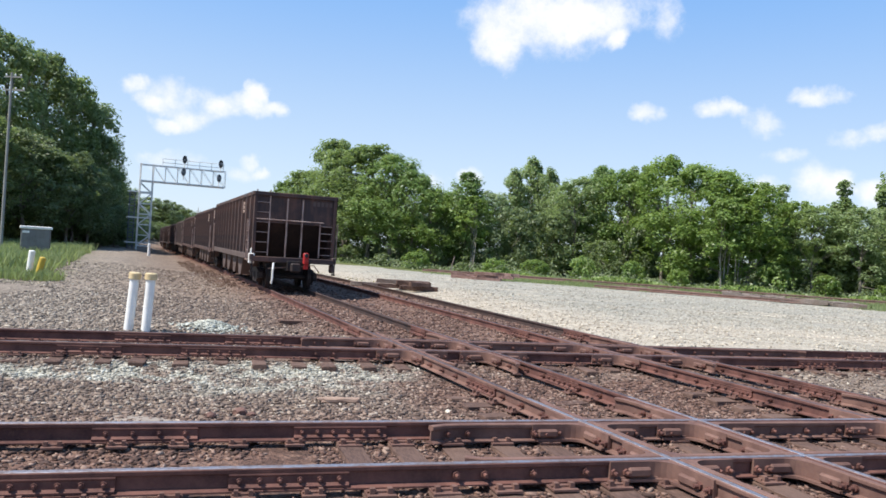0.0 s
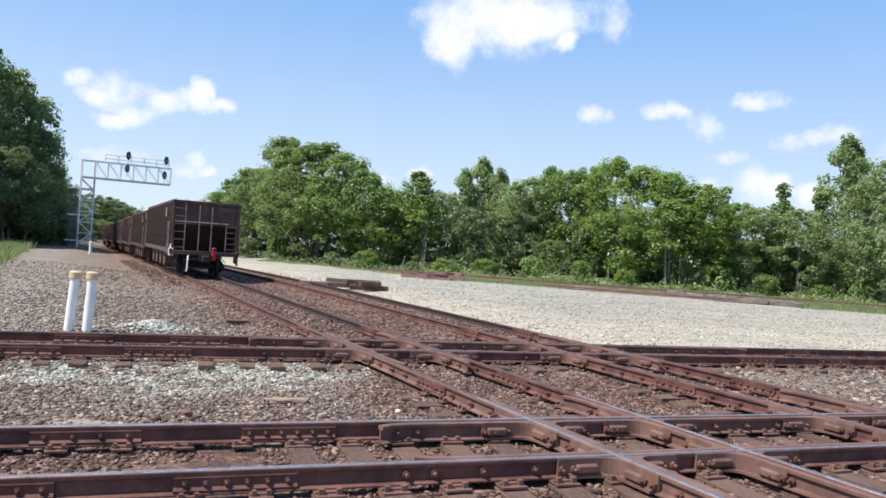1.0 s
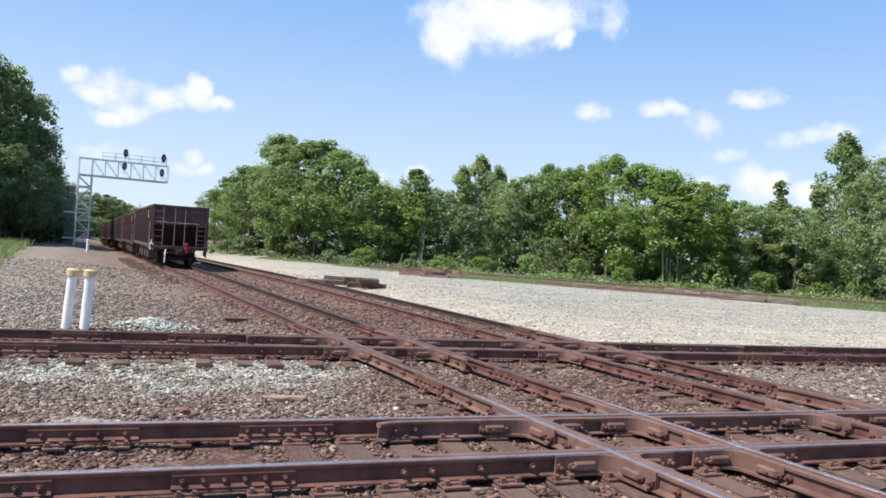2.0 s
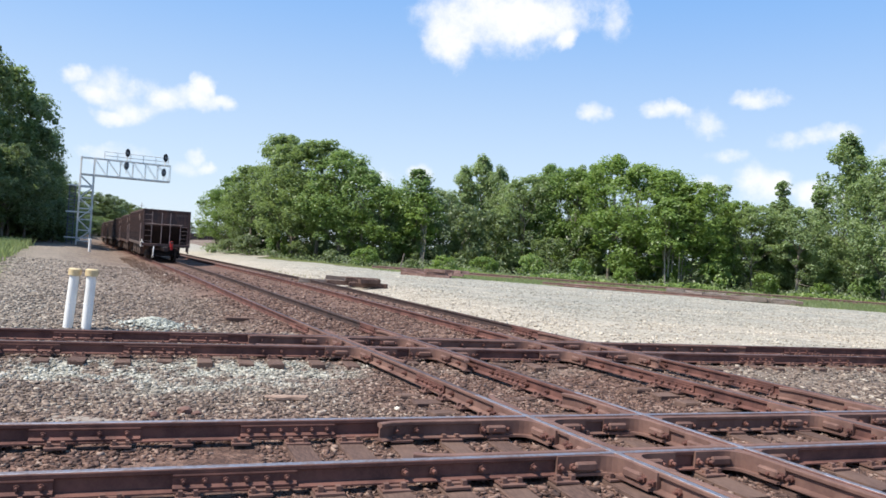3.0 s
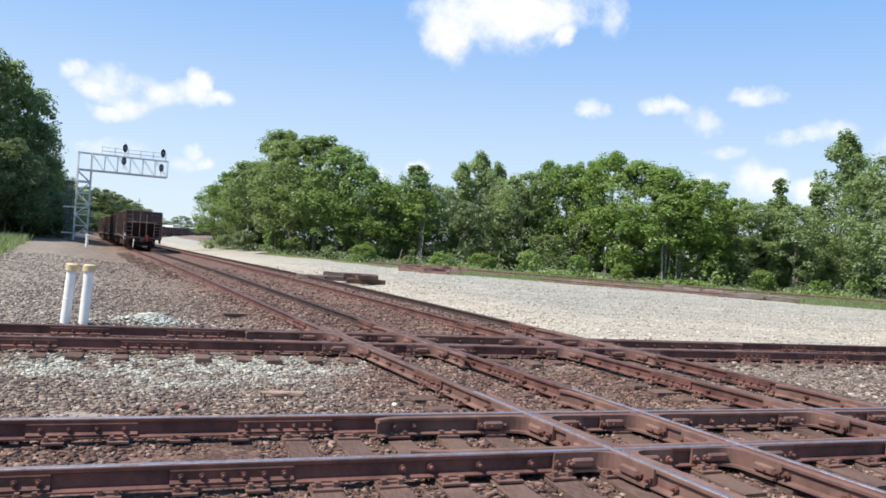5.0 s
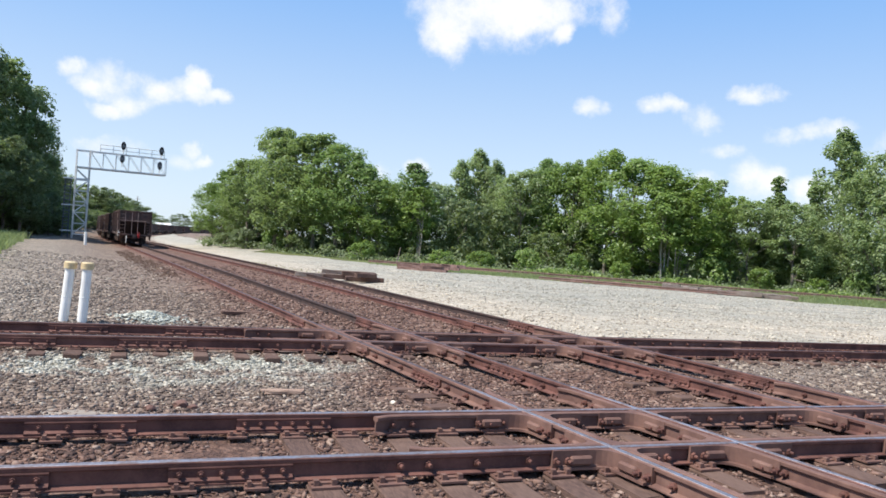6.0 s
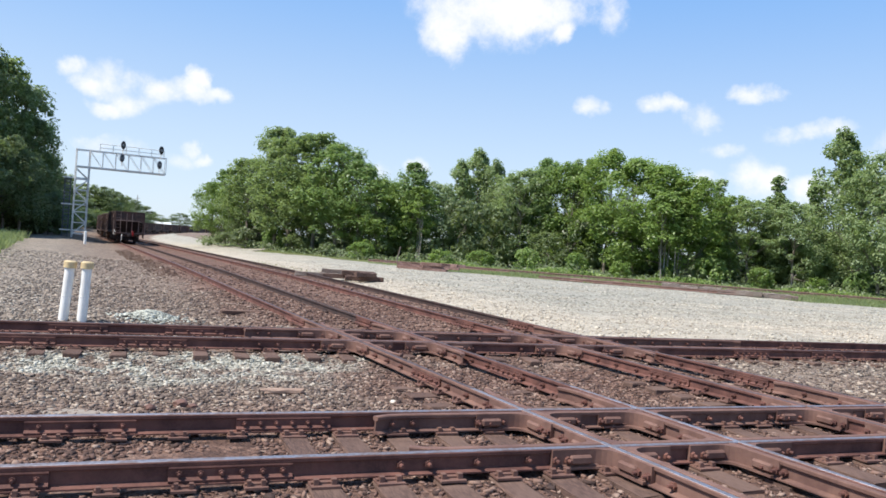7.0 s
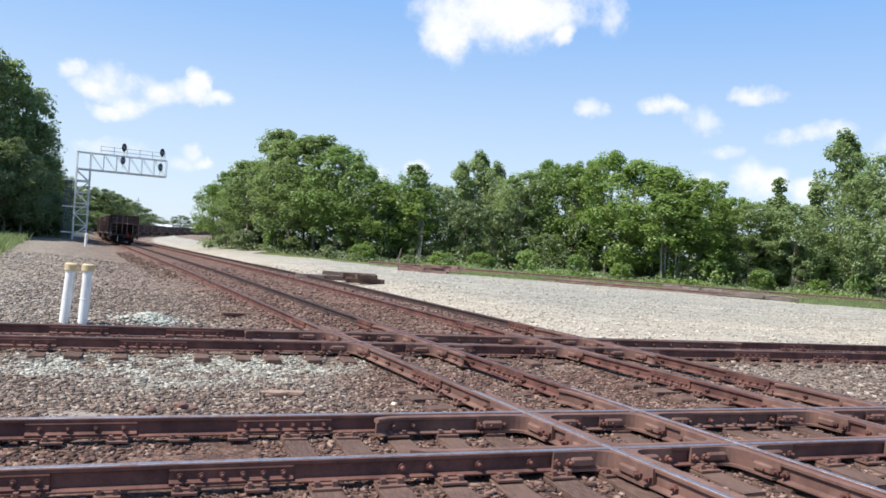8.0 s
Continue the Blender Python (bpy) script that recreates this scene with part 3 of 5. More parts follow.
p = scatter(11000, -26, 4, 24, 44, lambda x, y: keep_ballast(x, y) & (np.abs(x) < 2.2 + 0.62 * y) & (coords(x, y)[0] > -4))
stones("ballast_stones", p, rng.uniform(0.025, 0.055, len(p)), M_STONE, "grey-brown ballast stones along the tracks leading away")
p = scatter(52000, -4, 28, 14, 34, lambda x, y: (coords(x, y)[0] > 11.9) & (coords(x, y)[1] > 15.9) & (np.abs(x) < 2.2 + 0.62 * y) & (wave(x, y, 1.3, 4) > rng.uniform(-1.2, 0.7, len(x))))
p[:, 2] += 0.03
stones("gravel_stones", p, 0.013 + 0.03 * rng.uniform(0, 1, len(p)) ** 2, M_GSTONE, "loose pale gravel stones on the lot")
p = scatter(34000, -14, 34, 33, 60, lambda x, y: (coords(x, y)[0] > 12.3 + bear(y)) & (y < np.where(x > 21.5, 45.0, np.where(x > 0, 56.0 - 0.42 * x, 56.0 - 1.12 * x))) & (wave(x, y, 0.7, 6) > rng.uniform(-1.0, 0.9, len(x))))
p[:, 2] += 0.03
stones("gravel_stones", p, 0.02 + 0.038 * rng.uniform(0, 1, len(p)) ** 2, M_GSTONE, "coarse pale stones scattered over the far lot")
# a small heap of fresh pale stone beyond the second track
ang, rad = rng.uniform(0, 6.283, 1100), np.abs(rng.normal(0, 0.45, 1100))
p = np.stack([-6.35 + rad * np.cos(ang) * 0.85, 16.9 + rad * np.sin(ang) * 0.9, np.zeros(1100)], -1)
p[:, 2] = ground_z(p[:, 0], p[:, 1]) + 0.17 * np.exp(-(rad / 0.5) ** 2)
stones("stone_heap", p, rng.uniform(0.02, 0.045, len(p)), M_FRESH, "low heap of fresh pale stone beside the track")


# ---- rails ----
PROFILE = [(-0.070, 0.020), (0.070, 0.020), (0.070, 0.033), (0.010, 0.052), (0.009, 0.150), (0.036, 0.162), (0.037, 0.190),
           (0.030, 0.199), (-0.030, 0.199), (-0.037, 0.190), (-0.036, 0.162), (-0.009, 0.150), (-0.010, 0.052), (-0.070, 0.033)]
WORN = [(-0.031, 0.1985), (0.031, 0.1985), (0.028, 0.2025), (-0.028, 0.2025)]


def sweep(points, profile, lift=0.0):
    """A profile of (sideways, up) along a line of points."""
    bm = bmesh.new()
    rings = []
    for i, p in enumerate(points):
        d = (points[min(i + 1, len(points) - 1)] - points[max(i - 1, 0)]).normalized()
        side = Vector((d.y, -d.x, 0))
        rings.append([bm.verts.new(p + side * a + Vector((0, 0, b + lift))) for a, b in profile])
    k = len(profile)
    for r, s in zip(rings, rings[1:]):
        for i in range(k):
            bm.faces.new((r[i], r[(i + 1) % k], s[(i + 1) % k], s[i]))
    bm.faces.new(rings[0][::-1])
    bm.faces.new(rings[-1])
    bmesh.ops.recalc_face_normals(bm, faces=bm.faces)
    return bm


def line_cross(c, u0, u1, k=2):
    return [on_cross(u0 + (u1 - u0) * i / (k - 1), c) for i in range(k)]


def line_away(n, s0, s1):
    stops = [s0, *(v for v in (8.0, 14.0, 18.0, 22.0, 26.0, 30.0, 36.0, 42.0, 66.0, 93.0, 97.0, CURVE_START) if s0 + 0.5 < v < s1), *(float(v) for v in np.arange(CURVE_START + 8, s1, 8))]
    return [on_away(s, n) for s in (stops if s1 > CURVE_START else stops + [s1])]


def flat_frame(o, d):
    """A pose at o with x along d and z up."""
    return Matrix.Translation(o) @ Matrix.Rotation(math.atan2(d.y, d.x), 4, "Z")


def bolt_mesh(f, material):
    bm = bmesh.new()
    v = bmesh.ops.create_cone(bm, cap_ends=True, segments=6, radius1=0.036, radius2=0.036, depth=0.034)["verts"]
    bmesh.ops.translate(bm, verts=v, vec=(0, 0, 0.017))
    v = bmesh.ops.create_cone(bm, cap_ends=True, segments=8, radius1=0.020, radius2=0.016, depth=0.05)["verts"]
    bmesh.ops.translate(bm, verts=v, vec=(0, 0, 0.055))
    bmesh.ops.scale(bm, verts=bm.verts, vec=(f, f, f))
    return mesh_of("bolt", bm, material)


BOLT, SMALL_BOLT = bolt_mesh(0.95, M_RAIL), bolt_mesh(0.66, M_RAIL)


def joint_bar(rail, o, d, length, side, bolts=6):
    """A bolted splice bar against the web of a rail; side +1 is to the left of d."""
    bm = bmesh.new()
    y0, y1 = 0.012 * side, 0.034 * side
    out = [(y0, 0.058), (0.062 * side, 0.042), (0.064 * side, 0.058), (y1, 0.078), (y1, 0.132), (0.040 * side, 0.146), (0.036 * side, 0.159), (y0, 0.150)]
    prism(bm, out, "x", -length / 2, length / 2)
    bar = part("joint_bar", bm, M_RAIL, rail, "rusted splice bar", at=flat_frame(o, d))
    turn = Matrix.Rotation(radians(-90 * side), 4, "X")
    for i in range(bolts):
        x = (i + 0.5) / bolts * length - length / 2
        share("bolt", SMALL_BOLT, bar, Matrix.Translation((x, y1, 0.105)) @ turn)
    return bar


def rail(label, pts, worn, group, profile=PROFILE, material=None, lift=0.0):
    ob = part("rail", sweep(pts, profile, lift), material or M_RAIL)
    tagged(ob, label, "rail", group)
    if worn:
        if worn is M_WORN and group == GROUP_AWAY:
            d = (pts[-1] - pts[0]).normalized()
            cut = pts[0] + d * 22.3
            part("running_surface", sweep([pts[0], cut], WORN, lift), M_WORN, ob, "polished top of the rail head")
            part("running_surface", sweep([cut + d * 0.004, pts[-1]], WORN, lift), M_WORN_DULL, ob, "dull rusty top of the rail head")
        else:
            part("running_surface", sweep(pts, WORN, lift), worn, ob, "worn top of the rail head")
    return ob


GROUP_NEAR, GROUP_FAR = "rails of the near crossing track", "rails of the second crossing track"
GROUP_AWAY, GROUP_AWAY2 = "rails of the track under the train", "rails of the second track leading away"
rail_a = rail("rusty steel rail with polished top on the near track", line_cross(RAIL_A, -40, 60), M_WORN, GROUP_NEAR)
rail_b = rail("rusty steel rail with polished top on the near track", line_cross(RAIL_B, -40, 60), M_WORN, GROUP_NEAR)
rail_c = rail("dark rusty rail of the second crossing track", line_cross(RAIL_C, -50, 70), M_WORN_DULL, GROUP_FAR)
rail_d = rail("dark rusty rail of the second crossing track", line_cross(RAIL_D, -50, 70), M_WORN_DULL, GROUP_FAR)
NEAR_END = 16.6                     # the rails of the crossing end in joints here
rail_1 = rail("rusty rail with worn top under the coal train", line_away(RAIL_1, -14, NEAR_END), M_WORN, GROUP_AWAY, material=M_CAST, lift=0.003)
rail_2 = rail("rusty rail with worn top under the coal train", line_away(RAIL_2, -14, NEAR_END), M_WORN, GROUP_AWAY, lift=0.003)
rail_3 = rail("brown rusty rail of the second track leading away", line_away(RAIL_3, -14, NEAR_END), M_WORN_DULL, GROUP_AWAY2, lift=0.003)
rail_4 = rail("brown rusty rail of the second track leading away", line_away(RAIL_4, -14, NEAR_END), M_WORN_DULL, GROUP_AWAY2, lift=0.003)
for n, dark, grp in ((RAIL_1, False, GROUP_AWAY), (RAIL_2, True, GROUP_AWAY), (RAIL_3, False, GROUP_AWAY2), (RAIL_4, True, GROUP_AWAY2)):
    rail("dark rail running away to the curve" if dark else "rust-brown rail running away to the curve", line_away(n, NEAR_END + 0.006, 470), M_DARK_RAIL if dark else M_WORN_DULL,
         grp, material=M_DARK_RAIL if dark else M_RAIL, lift=0.002)

# splice bars: (rail, offset across, middle along, length, side)
for ob, c, u, ln, sd, nb in ((rail_a, RAIL_A, -1.05, 0.92, -1, 6), (rail_a, RAIL_A, 0.68, 0.93, -1, 6), (rail_b, RAIL_B, -0.50, 0.92, -1, 4), (rail_b, RAIL_B, 1.32, 0.92, -1, 6),
                             (rail_c, RAIL_C, -1.75, 0.92, -1, 4), (rail_c, RAIL_C, 0.10, 1.0, -1, 6), (rail_d, RAIL_D, -1.10, 0.92, -1, 4), (rail_d, RAIL_D, 0.80, 1.0, -1, 4),
                             (rail_c, RAIL_C, 12.1, 0.95, -1, 6), (rail_c, RAIL_C, 14.3, 1.0, -1, 4), (rail_d, RAIL_D, 12.6, 1.1, -1, 6), (rail_d, RAIL_D, 14.9, 1.1, -1, 4)):
    joint_bar(ob, on_cross(u, c), CROSS_DIR, ln, sd, nb)
for ob, n, s, sd in ((rail_1, RAIL_1, 9.6, 1), (rail_2, RAIL_2, 9.9, 1), (rail_3, RAIL_3, 9.2, 1), (rail_4, RAIL_4, 9.0, 1), (rail_1, RAIL_1, 3.0, 1), (rail_2, RAIL_2, 3.1, 1),
                     (rail_1, RAIL_1, 16.1, 1), (rail_2, RAIL_2, 16.1, 1), (rail_3, RAIL_3, 16.1, 1), (rail_4, RAIL_4, 16.1, 1)):
    joint_bar(ob, on_away(s, n), AWAY_DIR, 0.9, sd, 6)

# guard rails inside the gauge, flared at their ends, with a flangeway
GUARD_OFF = 0.115


def guard(kind, base, a, b, toward, group):
    pts = []
    for t, o in ((a, 0.09), (a + 0.16, 0.02), (a + 0.35, 0.0), (b - 0.35, 0.0), (b - 0.16, 0.02), (b, 0.09)):
        off = base + toward * (GUARD_OFF + o)
        pts.append(on_cross(t, off) if kind == "cross" else on_away(t, off))
    ob = tagged(part("guard_rail", sweep(pts, PROFILE, -0.002 if kind == "cross" else 0.001), M_CAST), "rust-red guard rail bolted inside the crossing", "guard rail", group)
    mid = base + toward * GUARD_OFF / 2
    ends = [on_cross(t, mid) if kind == "cross" else on_away(t, mid) for t in (a + 0.4, b - 0.4)]
    part("flangeway_filler", sweep(ends, [(-0.045, 0.06), (0.045, 0.06), (0.045, 0.148), (-0.045, 0.148)], 0.0 if kind == "cross" else 0.003), M_CAST, ob, "oily filler in the flangeway")
    return ob


guards = [guard("cross", RAIL_A, 2.2, 17.0, 1, "guard rails"), guard("cross", RAIL_B, 2.2, 17.0, -1, "guard rails"),
          guard("cross", RAIL_C, 1.65, 13.0, 1, "guard rails"), guard("cross", RAIL_D, 1.65, 13.0, -1, "guard rails"),
          *(guard("away", r, a, b, side, "guard rails") for a, b in ((-3.0, 8.3), (11.0, 15.1)) for r, side in ((RAIL_1, 1), (RAIL_2, -1), (RAIL_3, 1), (RAIL_4, -1)))]


def crossing_point(n, c):
    """Where a rail leading away (n) meets a crossing rail (c)."""
    det = AWAY_N.x * CROSS_N.y - AWAY_N.y * CROSS_N.x
    return Vector(((n * CROSS_N.y - c * AWAY_N.y) / det, (AWAY_N.x * c - CROSS_N.x * n) / det, 0))


# corner castings of the diamond: a solid knee with a hollow rounded corner, heavy bolts and bolt lugs
def knee_outline(du, dv, in_u, out_u, in_v, out_v, length, round_r):
    """A bent bar in plan: one arm along du, lying in_u to out_u from it, the other along dv."""
    k = du.cross(dv).z
    def at(pu, pv):             # the point pu metres off du's line and pv metres off dv's line
        return du * (pv / abs(k)) + dv * (pu / abs(k))
    corner = at(out_u, out_v)
    outer = [du * length + dv * (out_u / abs(k))]
    for i in range(7):
        f = i / 6
        a, b = corner + du * round_r * (1 - f) ** 2, dv * round_r * f ** 2
        outer.append(a + b)
    outer.append(dv * length + du * (out_v / abs(k)))
    inner = [dv * length + du * (in_v / abs(k)), at(in_u, in_v), du * length + dv * (in_u / abs(k))]
    return [(p.x, p.y) for p in outer + inner]


def lug_mesh():
    bm = bmesh.new()
    box(bm, -0.115, -0.002, -0.042, 0.115, 0.055, 0.042, None, 0.018)
    return mesh_of("bolt_lug", bm, M_CAST)


LUG = lug_mesh()


def corner_casting(p, du, dv, gauge_u, gauge_v):
    """gauge_u, gauge_v: whether the knee's arm along du, dv lies inside the gauge, beyond a flangeway."""
    ob = thing("corner_casting", "heavy rust-red bolted casting in the corner of the diamond", "casting", "diamond castings", Matrix.Translation(p))
    in_u, out_u = (0.084, 0.158) if gauge_u else (0.02, 0.056)
    in_v, out_v = (0.084, 0.158) if gauge_v else (0.02, 0.056)
    bm = bmesh.new()
    prism(bm, knee_outline(du, dv, in_u, out_u, in_v, out_v, 0.64, 0.20), "z", 0.036, 0.1935)
    part("knee_block", bm, M_CAST, ob)
    bm = bmesh.new()
    prism(bm, knee_outline(du, dv, out_u - 0.01, out_u + 0.05, out_v - 0.01, out_v + 0.05, 0.60, 0.17), "z", 0.024, 0.048)
    part("knee_foot", bm, M_CAST, ob)
    for d, other, out in ((du, dv, out_u), (dv, du, out_v)):
        side = 1 if d.cross(other).z > 0 else -1
        at = flat_frame(Vector((0, 0, 0)), d)
        share("bolt_lug", LUG, ob, at @ Matrix.Translation((out + 0.30, out * side, 0.105)) @ (Matrix.Identity(4) if side > 0 else Matrix.Rotation(math.pi, 4, "Z")))
        for x in (0.48, 0.60):
            share("bolt", BOLT, ob, at @ Matrix.Translation((x, out * side, 0.10)) @ Matrix.Rotation(radians(-90 * side), 4, "X"))


def rail_block():
    bm = bmesh.new()
    box(bm, -0.62, -0.034, 0.045, 0.62, 0.034, 0.172, None, 0.008)
    box(bm, -0.55, -0.075, 0.030, 0.55, 0.075, 0.060, None, 0.008)
    return mesh_of("rail_block", bm, M_CAST)


RAIL_BLOCK = rail_block()
for n, n_side in ((RAIL_1, 1), (RAIL_2, -1), (RAIL_3, 1), (RAIL_4, -1)):
    for c, c_side in ((RAIL_A, 1), (RAIL_B, -1), (RAIL_C, 1), (RAIL_D, -1)):
        p = crossing_point(n, c)
        ob = thing("diamond_casting", "solid rust-red casting where two rails cross", "casting", "diamond crossings", Matrix.Translation(p))
        share("rail_block", RAIL_BLOCK, ob, Matrix.Rotation(AL, 4, "Z"))
        share("rail_block", RAIL_BLOCK, ob, Matrix.Translation((0, 0, 0.003)) @ Matrix.Rotation(BE + math.pi / 2, 4, "Z"))
        for su in (-1, 1):
            for sv in (-1, 1):
                corner_casting(p, CROSS_DIR * su, AWAY_DIR * sv, sv == c_side, su == n_side)

# bolts through the rails and guards, on the side that faces the near edge
for ob, c, spots in ((rail_a, RAIL_A, (2.05, 2.30, 2.75, 3.25)), (guards[1], RAIL_B - GUARD_OFF, (2.40, 2.62, 3.35, 3.65)),
                     (guards[3], RAIL_D - GUARD_OFF, (1.9, 2.1, 2.9, 3.1)), (rail_c, RAIL_C, (1.75, 2.05, 2.65, 3.3, 5.6, 6.6, 8.4, 9.0))):
    for u in spots:
        share("bolt", BOLT, ob, Matrix.Translation(on_cross(u, c - 0.012, 0.105)) @ Matrix.Rotation(AL, 4, "Z") @ Matrix.Rotation(radians(90), 4, "X"))

for ob, kind, off, a, b in ((guards[1], "cross", RAIL_B - GUARD_OFF, 5.0, 16.5), (guards[3], "cross", RAIL_D - GUARD_OFF, 4.0, 12.5), (guards[0], "cross", RAIL_A + GUARD_OFF, 2.8, 16.5), (guards[2], "cross", RAIL_C + GUARD_OFF, 2.6, 12.5)):
    for u in np.arange(a, b, 0.47):
        share("bolt", BOLT, ob, Matrix.Translation(on_cross(u, off - 0.012, 0.10)) @ Matrix.Rotation(AL, 4, "Z") @ Matrix.Rotation(radians(90), 4, "X"))
for ob, n, a, b in ((rail_1, RAIL_1, -2.0, 13.0), (rail_2, RAIL_2, -2.0, 13.0), (rail_3, RAIL_3, -2.0, 13.0), (rail_4, RAIL_4, -2.0, 13.0)):
    for v in np.arange(a, b, 0.52):
        share("bolt", BOLT, ob, Matrix.Translation(on_away(v, n - 0.012, 0.10)) @ Matrix.Rotation(BE, 4, "Z") @ Matrix.Rotation(radians(-90), 4, "Y"))
for i, (n, sd) in enumerate(((RAIL_1, 1), (RAIL_2, -1), (RAIL_3, 1), (RAIL_4, -1)) * 2):
    for v in np.arange(-1.2, 8.0, 0.6) if i < 4 else np.arange(11.4, 14.8, 0.6):
        share("bolt", BOLT, guards[4 + i], Matrix.Translation(on_away(v, n + sd * (GUARD_OFF + 0.012), 0.10)) @ Matrix.Rotation(BE, 4, "Z") @ Matrix.Rotation(radians(90 * sd), 4, "Y"))


# ---- ties ----
def tie_mesh(length, width=0.23, depth=0.18, seed=1):
    r = random.Random(seed)
    bm = bmesh.new()
    box(bm, -length / 2, -width / 2, -depth, length / 2, width / 2, 0, None, 0.012)
    bmesh.ops.subdivide_edges(bm, edges=[e for e in bm.edges if e.calc_length() > length * 0.7], cuts=6)
    for v in bm.verts:
        v.co += Vector((r.uniform(-0.015, 0.015), r.uniform(-0.010, 0.010), r.uniform(-0.010, 0.006)))
    return mesh_of("tie", bm, M_TIE)


TIES = [tie_mesh(2.6, seed=i) for i in range(4)]
LONG_TIES = [tie_mesh(2.9, 0.25, seed=9 + i) for i in range(3)]


def plate_mesh():
    bm = bmesh.new()
    box(bm, -0.18, -0.09, 0.0, 0.18, 0.09, 0.018)
    for x in (-0.105, 0.105):
        box(bm, x - 0.02, -0.085, 0.018, x + 0.02, 0.085, 0.034)
        for y in (-0.055, 0.055):
            box(bm, x - 0.022 + (0.02 if x > 0 else -0.02), y - 0.016, 0.018, x + 0.022 + (0.02 if x > 0 else -0.02), y + 0.016, 0.062)
    return mesh_of("tie_plate", bm, M_CAST)


PLATE = plate_mesh()


def lay_ties(points, turn, rails_at, label, group, meshes, drop=0.0, wide=1.0, slide=0.0):
    for i, p in enumerate(points):
        z = -0.004 - drop + random.uniform(-0.02, 0.008)
        ob = new("railroad_tie", meshes[i % len(meshes)])
        along = random.uniform(-0.25, 1.0) * slide
        ob.matrix_basis = Matrix.Translation((p.x, p.y, p.z + z)) @ Matrix.Rotation(turn + random.uniform(-0.02, 0.02), 4, "Z") @ Matrix.Translation((along, 0, 0))
        tagged(ob, label, "railroad tie", group)
        for x in rails_at:
            share("tie_plate", PLATE, ob, Matrix.Translation((x - along, 0, -z)) @ Matrix.Diagonal((wide, wide, 1, 1)))


g2 = (RAIL_B - RAIL_A) / 2
mid_ab, mid_cd = (RAIL_A + RAIL_B) / 2, (RAIL_C + RAIL_D) / 2
lay_ties([on_cross(u, mid_ab) for u in 2.98 - 0.53 * np.arange(4, 18)], AL + math.pi / 2, (-g2, g2), "dark creosoted wooden tie half buried in ballast", "ties of the near track", TIES, 0.045)
lay_ties([on_cross(u, mid_ab - 0.1) for u in 2.98 + 0.53 * np.arange(-3, 26)], AL + math.pi / 2, (-g2 + 0.1, g2 + 0.1), "long oil-stained crossing timber under the diamond", "ties of the near track", LONG_TIES, 0.0, 1.3)
lay_ties([on_cross(u + random.uniform(-0.07, 0.07), mid_cd - 0.12) for u in np.arange(-9.66, 20, 0.58)], AL + math.pi / 2, (-g2 + 0.12, g2 + 0.12), "brown wooden tie with its end standing out of pale ballast", "ties of the second track", TIES, slide=0.26)
for mid, grp in (((RAIL_1 + RAIL_2) / 2, "ties of the track under the train"), ((RAIL_3 + RAIL_4) / 2, "ties of the second track leading away")):
    lay_ties([on_away(s, mid) for s in list(np.arange(-4.0, 4.2, 0.54)) + list(np.arange(7.4, 10.0, 0.54))],
             BE, (-g2, g2), "rust-stained wooden tie sunk in dark ballast", grp, TIES, 0.012)
    lay_ties([on_away(s, mid) for s in np.arange(13.5, 46, 0.54)], BE, (-g2, g2), "rust-stained wooden tie buried to its top in dirty ballast", grp, TIES, 0.040)


# ---- the coal train ----
CAR_LEN, HALF = 16.3, 7.35          # over the couplers; half the body


def ladder(bm, x0, x1, z0, z1, y, rungs):
    for x in (x0, x1):
        box(bm, x - 0.022, y - 0.035, z0, x + 0.022, y + 0.01, z1)
    for i in range(rungs):
        z = z0 + 0.12 + (z1 - z0 - 0.2) * i / (rungs - 1)
        rod(bm, (x0, y - 0.03, z), (x1, y - 0.03, z), 0.014, seg=6)


def wheelset_mesh():
    bm = bmesh.new()
    turn = Matrix.Rotation(radians(90), 4, "Y")
    rod(bm, (-0.98, 0, 0), (0.98, 0, 0), 0.08, seg=12)
    for s in (-1, 1):
        prof = [(0.10, -0.07), (0.14, -0.09), (0.36, -0.05), (0.41, -0.075), (0.485, -0.075), (0.485, -0.045), (0.46, -0.03), (0.45, 0.065), (0.40, 0.065), (0.36, 0.0), (0.15, 0.04), (0.10, 0.06)]
        lathe(bm, prof, 16, Matrix.Translation((0.755 * s, 0, 0)) @ (turn if s > 0 else turn @ Matrix.Rotation(math.pi, 4, "X")))
    return mesh_of("wheelset", bm, M_STEEL_DARK)


def side_frame_mesh():
    bm = bmesh.new()
    out = [(-1.15, 0.40), (-1.15, 0.60), (-0.70, 0.66), (-0.35, 0.74), (0.35, 0.74), (0.70, 0.66), (1.15, 0.60), (1.15, 0.40), (0.98, 0.36), (0.75, 0.44), (0.40, 0.20), (-0.40, 0.20), (-0.75, 0.44), (-0.98, 0.36)]
    prism(bm, out, "x", -0.07, 0.07)
    for y in (-0.89, 0.89):
        box(bm, -0.11, y - 0.14, 0.34, 0.11, y + 0.14, 0.60, None, 0.02)
    for y in (-0.12, 0.12):
        for x in (-0.05, 0.05):
            rod(bm, (x, y, 0.24), (x, y, 0.56), 0.07, seg=8)
    return mesh_of("side_frame", bm, M_STEEL_DARK)


WHEELSET, SIDE_FRAME = wheelset_mesh(), side_frame_mesh()


def add_truck(car, y):
    bm = bmesh.new()
    box(bm, -0.95, y * 0 - 0.19, 0.42, 0.95, 0.19, 0.72, None, 0.03)
    truck = part("truck_bolster", bm, M_STEEL_DARK, car, "dark greasy wheel truck", at=Matrix.Translation((0, y, 0)))
    for x in (-0.99, 0.99):
        share("side_frame", SIDE_FRAME, truck, Matrix.Translation((x, 0, 0)))
